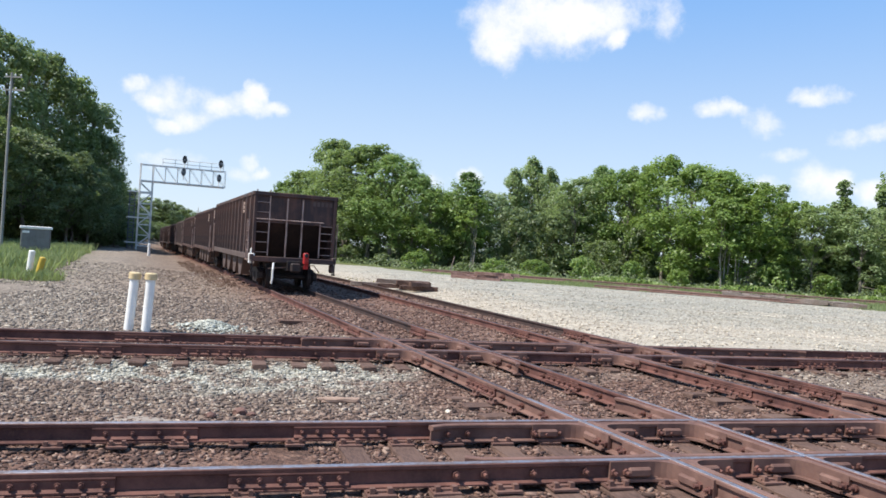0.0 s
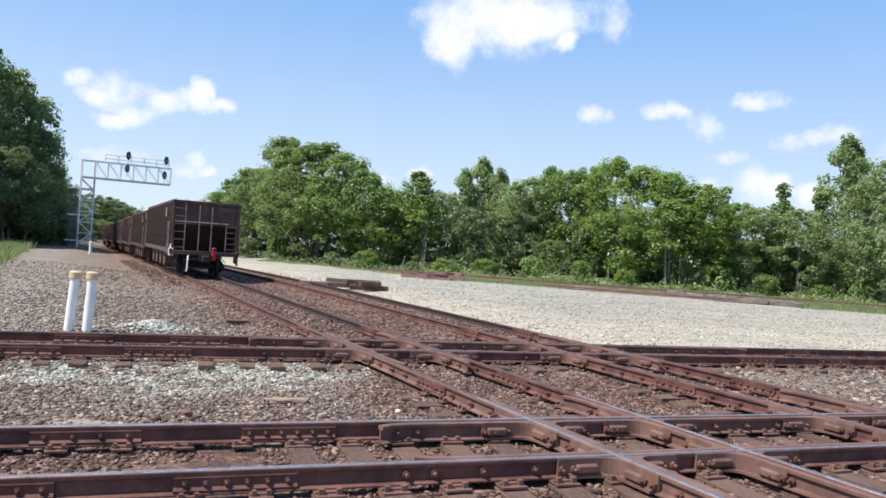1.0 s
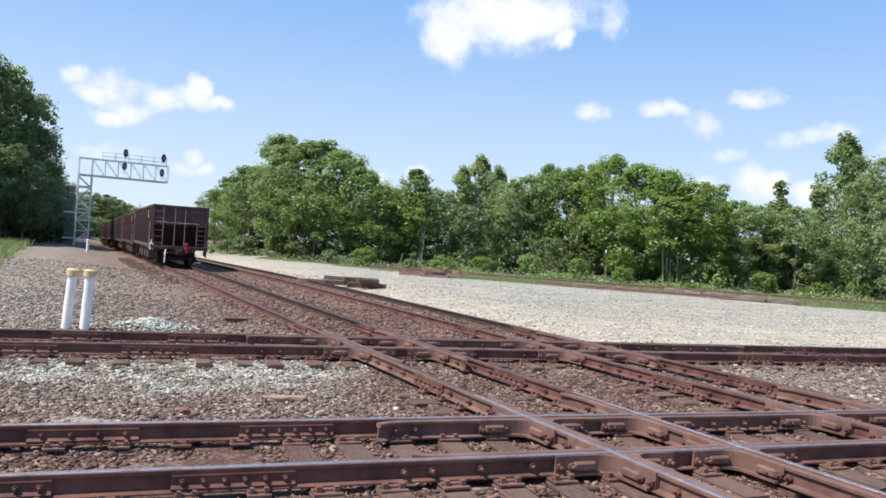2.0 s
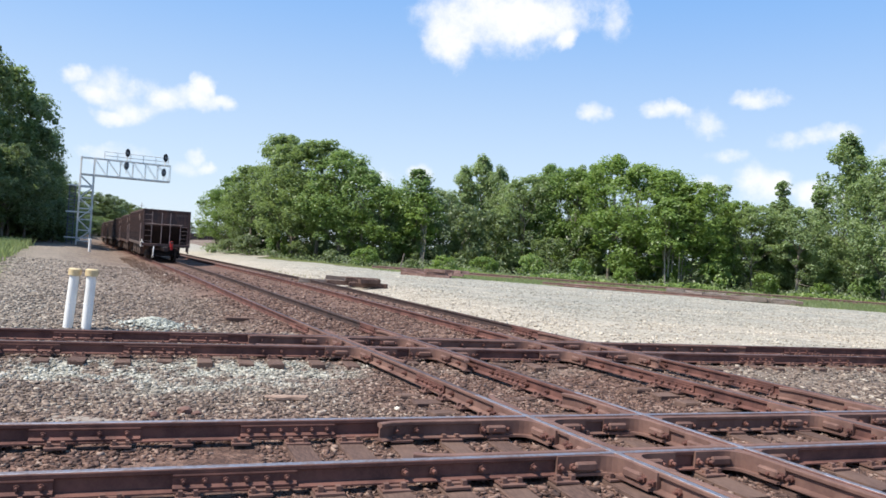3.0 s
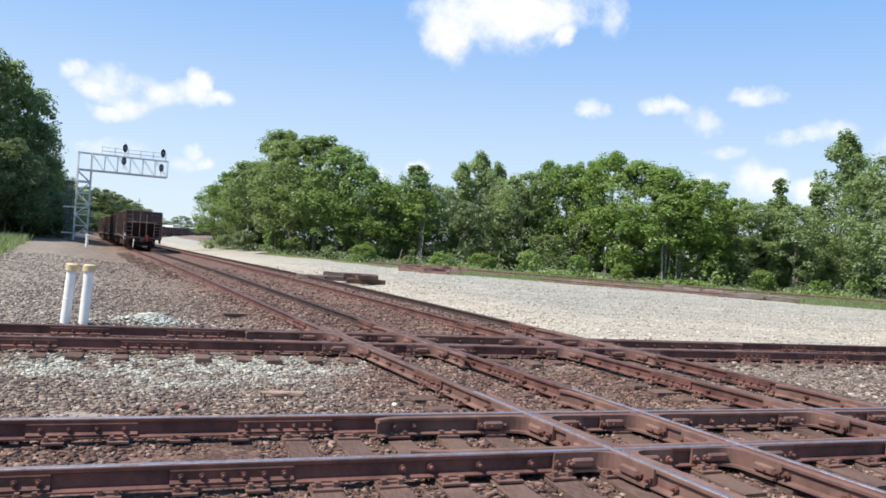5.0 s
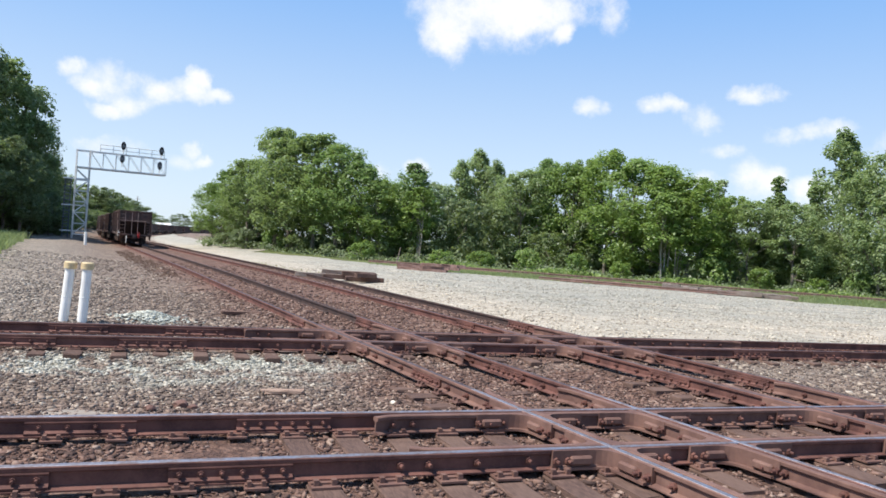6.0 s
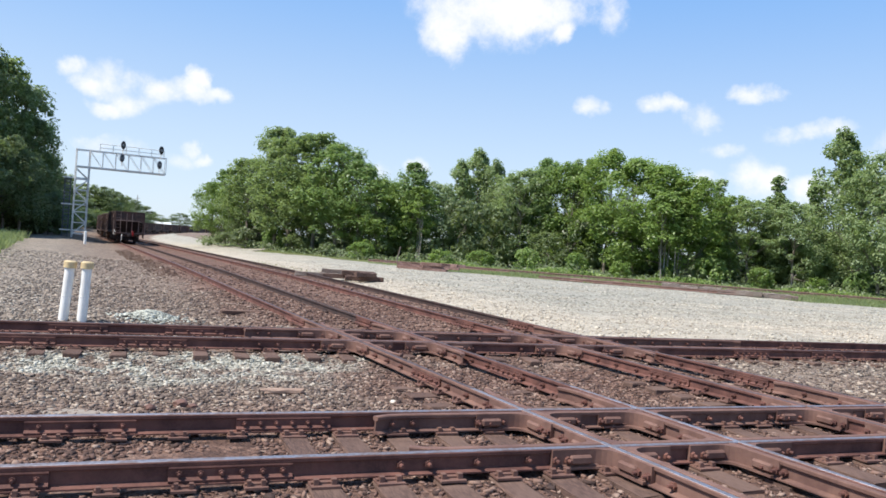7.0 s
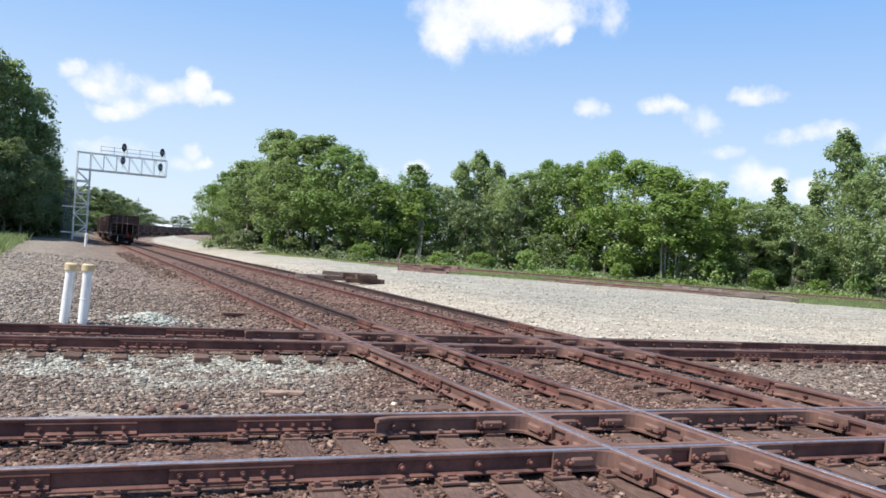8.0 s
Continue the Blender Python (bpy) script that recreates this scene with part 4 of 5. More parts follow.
    wheels = [share("wheelset", WHEELSET, truck, Matrix.Translation((0, w, 0.452))) for w in (-0.89, 0.89)]
    return wheels


def hopper_car(label, paint, last=False):
    """An open coal hopper on two trucks; y is its way ahead, z = 0 the top of the rails."""
    car = thing("hopper_car", label, "rail car", "cars of the coal train")
    hw, zs, zt = 1.47, 1.17, 3.37
    # side sheets with a sill and a top chord
    for s in (-1, 1):
        bm = bmesh.new()
        prism(bm, [(s * hw, zs), (s * (hw - 0.03), zs), (s * (hw - 0.03), zt), (s * hw, zt)], "y", -HALF, HALF)
        part("side_sheet", bm, paint, car)
        bm = bmesh.new()
        box(bm, s * hw - 0.05, -HALF - 0.02, zt - 0.02, s * hw + 0.07, HALF + 0.02, zt + 0.12, None, 0.015)
        part("top_chord", bm, paint, car)
        bm = bmesh.new()
        box(bm, s * hw - 0.09, -HALF - 0.35, zs - 0.12, s * hw + 0.04, HALF + 0.35, zs + 0.09, None, 0.012)
        part("side_sill", bm, M_CAR_GREY if last else paint, car, "worn side sill")
        bm = bmesh.new()
        prism(bm, [(0, -0.06), (0.10, -0.04), (0.10, 0.04), (0, 0.06)], "z", zs + 0.09, zt - 0.02)
        stake = mesh_of("side_stake", bm, paint)
        rot = Matrix.Identity(4) if s > 0 else Matrix.Rotation(math.pi, 4, "Z")
        for i in range(13):
            share("side_stake", stake, car, Matrix.Translation((s * hw, -HALF + 0.25 + i * (2 * HALF - 0.5) / 12, 0)) @ rot)
        bm = bmesh.new()
        for y in (-HALF + 0.40, HALF - 1.5):
            for i, (y0, z0, w, h) in enumerate(((0.0, 2.75, 0.34, 0.11), (0.0, 2.90, 0.34, 0.11), (0.0, 3.05, 0.34, 0.11), (0.40, 2.75, 0.07, 0.42))):
                box(bm, s * hw + (0.102 if s > 0 else -0.106), y + 1.45 + y0, z0, s * hw + (0.106 if s > 0 else -0.102), y + 1.45 + y0 + w, z0 + h)
        part("stencil_bars", bm, M_CAR_LIGHT, car, "pale unreadable stencilled marks")
    # ends: upper sheet, slope sheet below it, posts, sill
    for e in (-1, 1):
        y = e * HALF
        bm = bmesh.new()
        box(bm, -hw + 0.03, min(y, y - 0.03 * e), 2.40, hw - 0.03, max(y, y - 0.03 * e), zt + 0.10)
        part("end_sheet", bm, paint, car)
        bm = bmesh.new()
        box(bm, -hw - 0.02, min(y, y + 0.09 * e), zt - 0.02, hw + 0.02, max(y, y + 0.09 * e), zt + 0.12, None, 0.015)
        part("end_chord", bm, paint, car)
        bm = bmesh.new()
        prism(bm, [(y - 0.03 * e, 2.47), (y - 0.07 * e, 2.47), (y - 2.1 * e, 0.95), (y - 2.06 * e, 0.95)], "x", -hw + 0.03, hw - 0.03)
        part("slope_sheet", bm, M_CAR_INNER, car, "black sloping end sheet")
        for x in (-0.30, 0.25):
            bm = bmesh.new()
            prism(bm, [(x - 0.03, y), (x + 0.03, y), (x + 0.02, y + 0.09 * e), (x - 0.02, y + 0.09 * e)], "z", 1.21, 3.30)
            part("end_post", bm, M_CAR_LIGHT if last and e < 0 else paint, car, "pale worn end post")
        for x in (-hw + 0.05, hw - 0.05):
            bm = bmesh.new()
            box(bm, x - 0.05, min(y, y + 0.08 * e), 1.10, x + 0.05, max(y, y + 0.08 * e), zt)
            part("corner_post", bm, paint, car)
        bm = bmesh.new()
        box(bm, -hw - 0.02, min(y - 0.1 * e, y + 0.35 * e), zs - 0.16, hw + 0.02, max(y - 0.1 * e, y + 0.35 * e), zs + 0.02, None, 0.015)
        part("end_sill", bm, paint, car)
        bm = bmesh.new()
        box(bm, -0.26, min(y - 2.4 * e, y + 0.38 * e), 0.72, 0.26, max(y - 2.4 * e, y + 0.38 * e), 1.08, None, 0.02)
        part("centre_sill", bm, M_STEEL_DARK, car)
        bm = bmesh.new()
        box(bm, -0.10, min(y + 0.3 * e, y + 0.62 * e), 0.76, 0.10, max(y + 0.3 * e, y + 0.62 * e), 0.98, None, 0.02)
        box(bm, -0.19, min(y + 0.58 * e, y + 0.80 * e), 0.70, 0.15, max(y + 0.58 * e, y + 0.80 * e), 1.02, None, 0.05)
        part("coupler", bm, M_STEEL_DARK, car, "rusty knuckle coupler")
        # ladders and grab bars
        lad = M_CAR_LIGHT
        bm = bmesh.new()
        ladder(bm, -hw + 0.08, -hw + 0.55, 1.22, 3.55, e * HALF + (0.0 if e < 0 else 0.06), 7)
        part("ladder", bm, lad, car, "pale rusty end ladder")
        bm = bmesh.new()
        ladder(bm, hw - 0.55, hw - 0.08, 1.22, 2.46, e * HALF + (0.0 if e < 0 else 0.06), 5)
        part("ladder", bm, lad, car, "pale rusty end ladder")
        bm = bmesh.new()
        rod(bm, (-hw + 0.1, y + 0.13 * e, 2.51), (hw - 0.45, y + 0.13 * e, 2.51), 0.018, seg=6)
        part("grab_bar", bm, lad, car, "pale grab bar")
        for s in (-1, 1):
            bm = bmesh.new()
            for yy in (e * (HALF - 0.12), e * (HALF - 0.62)):
                box(bm, s * hw + (0.10 if s > 0 else -0.14), yy - 0.02, 1.0, s * hw + (0.14 if s > 0 else -0.10), yy + 0.02, 2.5)
            for i in range(5):
                z = 1.05 + i * 0.34
                rod(bm, (s * (hw + 0.12), e * (HALF - 0.12), z), (s * (hw + 0.12), e * (HALF - 0.62), z), 0.013, seg=6)
            part("side_ladder", bm, lad, car, "pale side ladder")
            bm = bmesh.new()
            box(bm, s * hw - 0.05, y + (0.02 if e > 0 else -0.30), 0.62, s * hw + 0.05, y + (0.30 if e > 0 else -0.02), 0.66)
            for yy in (y + 0.03 * e, y + 0.29 * e):
                box(bm, s * hw - 0.02, yy - 0.012, 0.62, s * hw + 0.02, yy + 0.012, 1.10)
            part("sill_step", bm, M_STEEL_DARK, car)
    # bottom pockets
    for y in (-3.2, -1.15, 1.15, 3.2):
        bm = bmesh.new()
        prism(bm, [(y - 1.0, 1.2), (y + 1.0, 1.2), (y + 0.32, 0.34), (y - 0.32, 0.34)], "x", -1.35, 1.35)
        part("hopper_pocket", bm, M_CAR_GREY, car, "grey sloping discharge pocket")
    bm = bmesh.new()
    box(bm, -hw + 0.04, -5.2, 1.15, hw - 0.04, 5.2, 1.21)
    part("floor_sheet", bm, M_CAR_INNER, car)
    wheels = add_truck(car, -5.5) + add_truck(car, 5.5)
    if last:
        y = -HALF
        bm = bmesh.new()
        box(bm, 0.24, y - 0.76, 0.98, 0.43, y - 0.58, 1.40, None, 0.04)
        box(bm, 0.29, y - 0.70, 0.82, 0.42, y - 0.60, 1.0)
        dev = part("rear_marker", bm, M_RED, car, "red end-of-train marker box on the coupler")
        bm = bmesh.new()
        lathe(bm, [(0.06, 0), (0.075, 0.02), (0.06, 0.05)], 14, Matrix.Translation((0.335, y - 0.76, 1.31)) @ Matrix.Rotation(radians(90), 4, "X"))
        part("marker_lens", bm, M_BLACK, dev, "dark round lens")
        bm = bmesh.new()
        pts = [Vector((-0.74, y - 0.40, 0.98)), Vector((-0.77, y - 0.50, 0.74)), Vector((-0.77, y - 0.49, 0.42)), Vector((-0.79, y - 0.45, 0.26))]
        for a, b in zip(pts, pts[1:]):
            rod(bm, a, b, 0.035)
        part("air_hose", bm, M_WHITE, car, "whitish hanging air hose")
        bm = bmesh.new()
        box(bm, -hw - 0.10, y - 0.12, 0.92, -hw + 0.10, y + 0.05, 1.28, None, 0.02)
        box(bm, -hw - 0.05, y - 0.06, 1.28, -hw + 0.05, y + 0.02, 1.46, None, 0.02)
        part("corner_bracket", bm, M_WHITE, car, "chalky white bracket on the corner step")
        bm = bmesh.new()
        box(bm, hw - 0.14, y - 0.14, 0.70, hw + 0.04, y + 0.05, 1.02, None, 0.05)
        part("retainer_box", bm, M_CAR_GREY, car, "rusty box below the corner")
        bm = bmesh.new()
        for i, (w, h) in enumerate(((0.10, 0.16), (0.10, 0.16), (0.10, 0.16), (0.10, 0.16), (0.10, 0.16))):
            box(bm, 0.62 + i * 0.15, y - 0.004, 3.10, 0.62 + i * 0.15 + w, y - 0.001, 3.10 + h)
        part("number_bars", bm, M_CAR_GREY, car, "faded unreadable number")
        rod_bm = bmesh.new()
        rod(rod_bm, (0.75, y - 0.15, 0.95), (-0.9, y - 0.20, 0.78), 0.018)
        rod(rod_bm, (0.75, y - 0.15, 0.95), (0.95, y - 0.18, 0.70), 0.018)
        part("cut_lever", rod_bm, M_CAR_LIGHT, car)
    return car, wheels


rear_car, rear_wheels = hopper_car("dark brown rusty open coal hopper at the end of the train", M_CAR, True)
brown_car, brown_wheels = hopper_car("dark brown rusty open coal hopper coupled in the train", M_CAR)
grey_car, grey_wheels = hopper_car("faded grey-brown open coal hopper coupled in the train", M_CAR_GREY)
train = [rear_car, brown_car]
for i in range(2, 26):
    if i == 3:
        train.append(grey_car)
    else:
        train.append(copy_thing(grey_car if i in (7, 12, 17, 22) else brown_car, Matrix.Identity(4)))

# ---- signal gantry ----
def signal_head(parent, p, back):
    bm = bmesh.new()
    lathe(bm, [(0.38, 0.0), (0.42, 0.02), (0.42, 0.05), (0.38, 0.06)], 24, Matrix.Translation(p) @ Matrix.Rotation(BE, 4, "Z") @ Matrix.Diagonal((0.62, 1, 1.12, 1)) @ Matrix.Rotation(radians(90), 4, "X"))
    disc = part("signal_disc", bm, M_SIGNAL if back else M_BLACK, parent, "oval signal backing plate")
    bm = bmesh.new()
    box(bm, -0.14, 0.02, -0.34, 0.14, 0.34, 0.34, Matrix.Translation(p) @ Matrix.Rotation(BE, 4, "Z"), 0.03)
    part("lamp_case", bm, M_GALV if back else M_BLACK, disc, "signal lamp case")
    bm = bmesh.new()
    for z in (-0.22, 0, 0.22):
        lathe(bm, [(0.085, 0), (0.10, 0.02), (0.10, 0.2), (0.09, 0.2)], 12, Matrix.Translation(p) @ Matrix.Rotation(BE, 4, "Z") @ Matrix.Translation((0, -0.05, z)) @ Matrix.Rotation(radians(90), 4, "X"))
    part("hood", bm, M_BLACK, disc)
    bm = bmesh.new()
    lathe(bm, [(0.15, 0), (0.16, 0.02), (0.14, 0.03)], 14, Matrix.Translation(p) @ Matrix.Rotation(BE, 4, "Z") @ Matrix.Translation((0, -0.28, -0.05)) @ Matrix.Rotation(radians(90), 4, "X"))
    part("lens", bm, M_SIGNAL, disc, "unlit grey lens")


def gantry():
    g = thing("signal_gantry", "galvanised lattice cantilever signal bridge standing beside the tracks", "signal gantry")
    base = AWAY_N * 0.95 + AWAY_DIR * 93.6 + Vector((0, 0, -0.45))
    W, D, top = 1.35, 1.25, 9.75                # mast section and height
    ax, ay = AWAY_N, AWAY_DIR

    def pt(x, y, z):
        p = base + ax * x + ay * y
        return Vector((p.x, p.y, z))

    for x in (0, W):
        for y in (0, D):
            bm = bmesh.new()
            beam(bm, pt(x, y, -0.5), pt(x, y, top), 0.14, 0.14)
            part("mast_leg", bm, M_GALV, g)
    zs = [0.35 + 1.21 * i for i in range(7)]
    for i, (a, b) in enumerate(zip(zs, zs[1:])):
        x0, x1 = (0, W) if i % 2 == 0 else (W, 0)
        for y in (0, D):
            bm = bmesh.new()
            beam(bm, pt(0, y, a), pt(W, y, a), 0.10, 0.10)
            beam(bm, pt(x0, y, a), pt(x1, y, b), 0.11, 0.11)
            part("lattice_brace", bm, M_GALV, g)
        for x in (0, W):
            bm = bmesh.new()
            beam(bm, pt(x, 0, a), pt(x, D, b), 0.08, 0.08)
            part("lattice_brace", bm, M_GALV, g)
    L = 9.35
    for y in (0, D):
        for z in (7.75, 9.65):
            bm = bmesh.new()
            beam(bm, pt(-0.1, y, z), pt(L, y, z), 0.10, 0.10)
            part("bridge_chord", bm, M_GALV, g)
        k = 6
        for i in range(k):
            x0, x1 = W + (L - W) * i / k, W + (L - W) * (i + 1) / k
            bm = bmesh.new()
            beam(bm, pt(x0, y, 9.65), pt(x1, y, 7.75), 0.05, 0.05)
            beam(bm, pt(x1, y, 7.75), pt(x1, y, 9.65), 0.05, 0.05)
            part("bridge_brace", bm, M_GALV, g)
    bm = bmesh.new()
    box(bm, 0, 0, 0, L, D, 0.05, Matrix.Translation(pt(0, 0, 7.82)) @ Matrix.Rotation(BE, 4, "Z"))
    part("walkway", bm, M_GALV, g, "grated walkway inside the bridge")
    # hand rail above the bridge
    for z in (10.05, 10.5):
        bm = bmesh.new()
        rod(bm, pt(2.3, 0, z), pt(L - 0.3, 0, z), 0.035, seg=6)
        part("hand_rail", bm, M_GALV, g)
    for i in range(6):
        x = 2.3 + i * (L - 2.6) / 5
        bm = bmesh.new()
        rod(bm, pt(x, 0, 9.65), pt(x, 0, 10.5), 0.035, seg=6)
        part("rail_post", bm, M_GALV, g)
    # dark caged ladder on the outer face of the mast
    bm = bmesh.new()
    for x in (-0.98, -0.42):
        beam(bm, pt(x, 0.4, -0.45), pt(x, 0.4, 6.6), 0.09, 0.09)
    for i in range(17):
        beam(bm, pt(-0.98, 0.4, 0.3 + i * 0.38), pt(-0.42, 0.4, 0.3 + i * 0.38), 0.06, 0.09)
    part("ladder", bm, M_SIGNAL, g, "dark weathered ladder")
    bm = bmesh.new()
    for z in (2.2, 2.9, 4.1, 4.8, 5.5, 6.2):
        for x0, y0, x1, y1 in ((-1.1, 0.4, -1.1, -0.15), (-1.1, -0.15, -0.3, -0.15), (-0.3, -0.15, -0.3, 0.4)):
            beam(bm, pt(x0, y0, z), pt(x1, y1, z), 0.03, 0.06)
    part("ladder_cage", bm, M_SIGNAL, g, "dark hoops round the ladder")
    for z in (0.7, 3.55, 6.5):
        bm = bmesh.new()
        beam(bm, pt(-1.25, 0.2, z), pt(W, 0.2, z), 0.10, 0.14)
        part("landing_bar", bm, M_GALV, g)
    for x, z, back in ((4.65, 10.6, False), (4.6, 9.15, True), (8.7, 10.5, False), (8.6, 8.8, True)):
        bm = bmesh.new()
        beam(bm, pt(x, -0.1, z - 0.9), pt(x, -0.1, z + 0.2), 0.08, 0.08)
        part("signal_bracket", bm, M_GALV, g)
        signal_head(g, pt(x, -0.30, z), back)
    bm = bmesh.new()
    box(bm, -0.4, -0.4, -0.5, W + 0.4, D + 0.4, 0.02, Matrix.Translation(base) @ Matrix.Rotation(BE, 4, "Z"), 0.03)
    part("footing", bm, M_GRAVEL, g, "concrete footing")


gantry()


# ---- posts and small trackside things ----
def capped_post(x, y, top, lean, r=0.105):
    z = float(ground_z(np.array(x), np.array(y)))
    h = top - z + 0.15
    ob = thing("marker_post", "chalky white marker pipe with a rusty cream cap", "post", "white posts by the second track",
               Matrix.Translation((x, y, z - 0.15)) @ Matrix.Rotation(radians(lean), 4, "Y"))
    bm = bmesh.new()
    lathe(bm, [(r, 0), (r, h - 0.12), (r * 0.98, h - 0.10)], 24)
    part("pipe", bm, M_WHITE, ob, smooth=False)
    bm = bmesh.new()
    lathe(bm, [(r + 0.005, h - 0.14), (r + 0.03, h - 0.135), (r + 0.03, h - 0.02), (r + 0.012, h), (0.02, h + 0.004)], 24)
    part("cap", bm, M_CREAM, ob, "rust-stained cream cap")
    bm = bmesh.new()
    lathe(bm, [(r + 0.001, h * 0.47), (r + 0.005, h * 0.472), (r + 0.005, h * 0.482), (r + 0.001, h * 0.484)], 24)
    part("seam_band", bm, M_GALV, ob)


capped_post(-7.47, 15.20, 1.13, 3.9, 0.092)
capped_post(-7.12, 15.25, 1.13, 2.3, 0.092)


def small_post(x, y, h, r, material, label, lean=0.0):
    z = float(ground_z(np.array(x), np.array(y)))
    bm = bmesh.new()
    lathe(bm, [(r, -0.1), (r, h - 0.03), (r * 0.8, h), (0.01, h + 0.01)], 14)
    ob = part("trackside_post", bm, material, at=Matrix.Translation((x, y, z)) @ Matrix.Rotation(radians(lean), 4, "Y"))
    tagged(ob, label, "post")


small_post(-31.7, 67.6, 1.15, 0.12, M_WHITE, "short white post near the signal gantry")
small_post(-17.55, 27.6, 1.0, 0.115, M_WHITE, "short white post leaning in weeds", 5)
small_post(-17.15, 27.5, 0.80, 0.115, M_YELLOW, "leaning faded yellow marker in weeds", 14)


def shed():
    p = (-28.3, 45.0)
    ob = thing("relay_cabinet", "low grey metal relay cabinet with a pale roof", "cabinet", at=Matrix.Translation((p[0], p[1], 0.18)) @ Matrix.Rotation(radians(30), 4, "Z"))
    bm = bmesh.new()
    box(bm, -0.8, -0.5, 0, 0.8, 0.5, 1.55, None, 0.02)
    part("body", bm, M_CABINET, ob)
    bm = bmesh.new()
    box(bm, -0.88, -0.58, 1.53, 0.88, 0.58, 1.70, None, 0.03)
    part("roof", bm, M_WHITE, ob, "pale overhanging roof")
    for x in (-0.4, 0.4):
        bm = bmesh.new()
        box(bm, x - 0.36, -0.52, 0.1, x + 0.36, -0.5, 1.45, None, 0.005)
        part("door", bm, M_CABINET, ob)
    bm = bmesh.new()
    box(bm, -0.72, -0.545, 1.28, -0.34, -0.525, 1.42, None, 0.004)
    part("plate", bm, M_WHITE, ob, "small white plate on the door")


shed()


def utility_pole():
    ob = thing("utility_pole", "thin weathered grey utility pole with two crossarms", "utility pole", at=Matrix.Translation((-33.9, 50.0, 0)))
    bm = bmesh.new()
    rod(bm, (0, 0, -0.2), (0, 0, 12.3), 0.11, 0.07, 14)
    part("pole", bm, M_POLE, ob)
    for z, w in ((12.0, 0.75), (11.1, 1.0)):
        bm = bmesh.new()
        beam(bm, (-w * 0.6, 0, z), (w, 0, z), 0.08, 0.10)
        arm = part("crossarm", bm, M_POLE, ob)
        for x in (-w * 0.5, w * 0.35, w * 0.9):
            bm = bmesh.new()
            lathe(bm, [(0.03, z + 0.05), (0.06, z + 0.10), (0.06, z + 0.17), (0.02, z + 0.21)], 10, Matrix.Translation((x, 0, 0)))
            part("insulator", bm, M_GALV, arm)


utility_pole()


# timbers, old rails and panels lying on the lot
def timber(p, length, turn, z, w=0.23, h=0.2, material=M_TIMBER, label="weathered grey-brown timber lying on gravel", group="timbers on the lot", name="timber"):
    bm = bmesh.new()
    box(bm, -length / 2, -w / 2, 0, length / 2, w / 2, h, None, 0.015)
    bmesh.ops.subdivide_edges(bm, edges=[e for e in bm.edges if e.calc_length() > length * 0.7], cuts=4)
    for v in bm.verts:
        v.co += Vector((random.uniform(-0.03, 0.03), random.uniform(-0.1, 0.1) * w, random.uniform(-0.1, 0.1) * h))
    ob = part(name, bm, material, at=Matrix.Translation((p[0], p[1], z)) @ Matrix.Rotation(radians(turn), 4, "Z"))
    return tagged(ob, label, "timber", group)


zl = 0.02
for i, (x, y, ln, tn, z, m) in enumerate(((-5.2, 36.6, 2.6, 8, 0, M_TIMBER), (-4.6, 37.0, 2.6, 4, 0, M_TIMBER), (-4.4, 36.3, 2.4, 10, 0, M_TIE), (-4.5, 36.8, 2.5, 6, 0.2, M_TIMBER), (-3.7, 35.6, 1.5, 14, 0, M_TIE),
                                          (-3.3, 35.9, 1.2, -6, 0, M_TIE), (-3.5, 35.4, 1.1, 40, 0.19, M_TIE), (-6.0, 36.4, 1.9, 2, 0, M_TIMBER), (-3.9, 36.2, 1.6, 5, 0.2, M_TIE))):
    timber((x, y), ln, tn, zl + z, material=m, label="stacked old railroad tie on the gravel lot", group="pile of old ties", name="old_tie")
for i in range(18):
    x = -2.4 + random.uniform(0, 3.0)
    timber((x, 55.0 - 0.3 * x + random.uniform(-0.6, 0.6)), random.uniform(1.4, 2.4), random.uniform(-25, 5), zl + 0.19 * (i // 7), material=M_BLUE_RUST,
           label="rust-brown old tie in a low stack by weeds", group="red-brown stack", name="old_tie")
for i in range(12, 40):
    x = 1.5 + i * 0.52
    timber((x, 58.3 - 0.42 * x + random.uniform(-0.5, 0.3)), random.uniform(0.9, 2.6), -23 + random.uniform(-14, 14), zl + 0.01 * (i % 2), 0.28, (0.36 if i > 26 else 0.20) * random.uniform(0.5, 1.2),
           M_TIMBER if i > 26 or i % 3 == 0 else M_BLUE_RUST, "weathered timber lying end to end along the siding", "line of old timbers", "old_tie")

for k in range(3):
    pts = [Vector((x, 57.6 - 0.42 * x + 0.35 * k + 0.25 * math.sin(x * 0.35 + k * 2), 0.03)) for x in np.arange(7.0 + 1.5 * k, 21.5, 1.5)]
    tagged(part("scrap_rail", sweep(pts, PROFILE), M_BLUE_RUST), "bent old rail lying along the edge of the lot", "rail", "scrap rails")

# siding by the trees: two old rails on ties
SIDE_P, SIDE_D = Vector((0, 66.5, 0)), Vector((1, -0.23, 0)).normalized()
SIDE_N = Vector((-SIDE_D.y, SIDE_D.x, 0))
for o in (-0.75, 0.75):
    pts = [SIDE_P + SIDE_D * t + SIDE_N * o + Vector((0, 0, 0.03)) for t in (-6.5, 10, 30, 70)]
    tagged(part("rail", sweep(pts, PROFILE), M_BLUE_RUST), "old rust-brown rail of a siding by the trees", "rail", "rails of the siding")
for i in range(70):
    p = SIDE_P + SIDE_D * (-6 + i * 0.62)
    ob = new("railroad_tie", TIES[i % 4])
    ob.matrix_basis = Matrix.Translation((p.x, p.y, -0.035)) @ Matrix.Rotation(math.atan2(SIDE_N.y, SIDE_N.x), 4, "Z")
    tagged(ob, "weathered tie of the overgrown siding", "railroad tie", "ties of the siding")

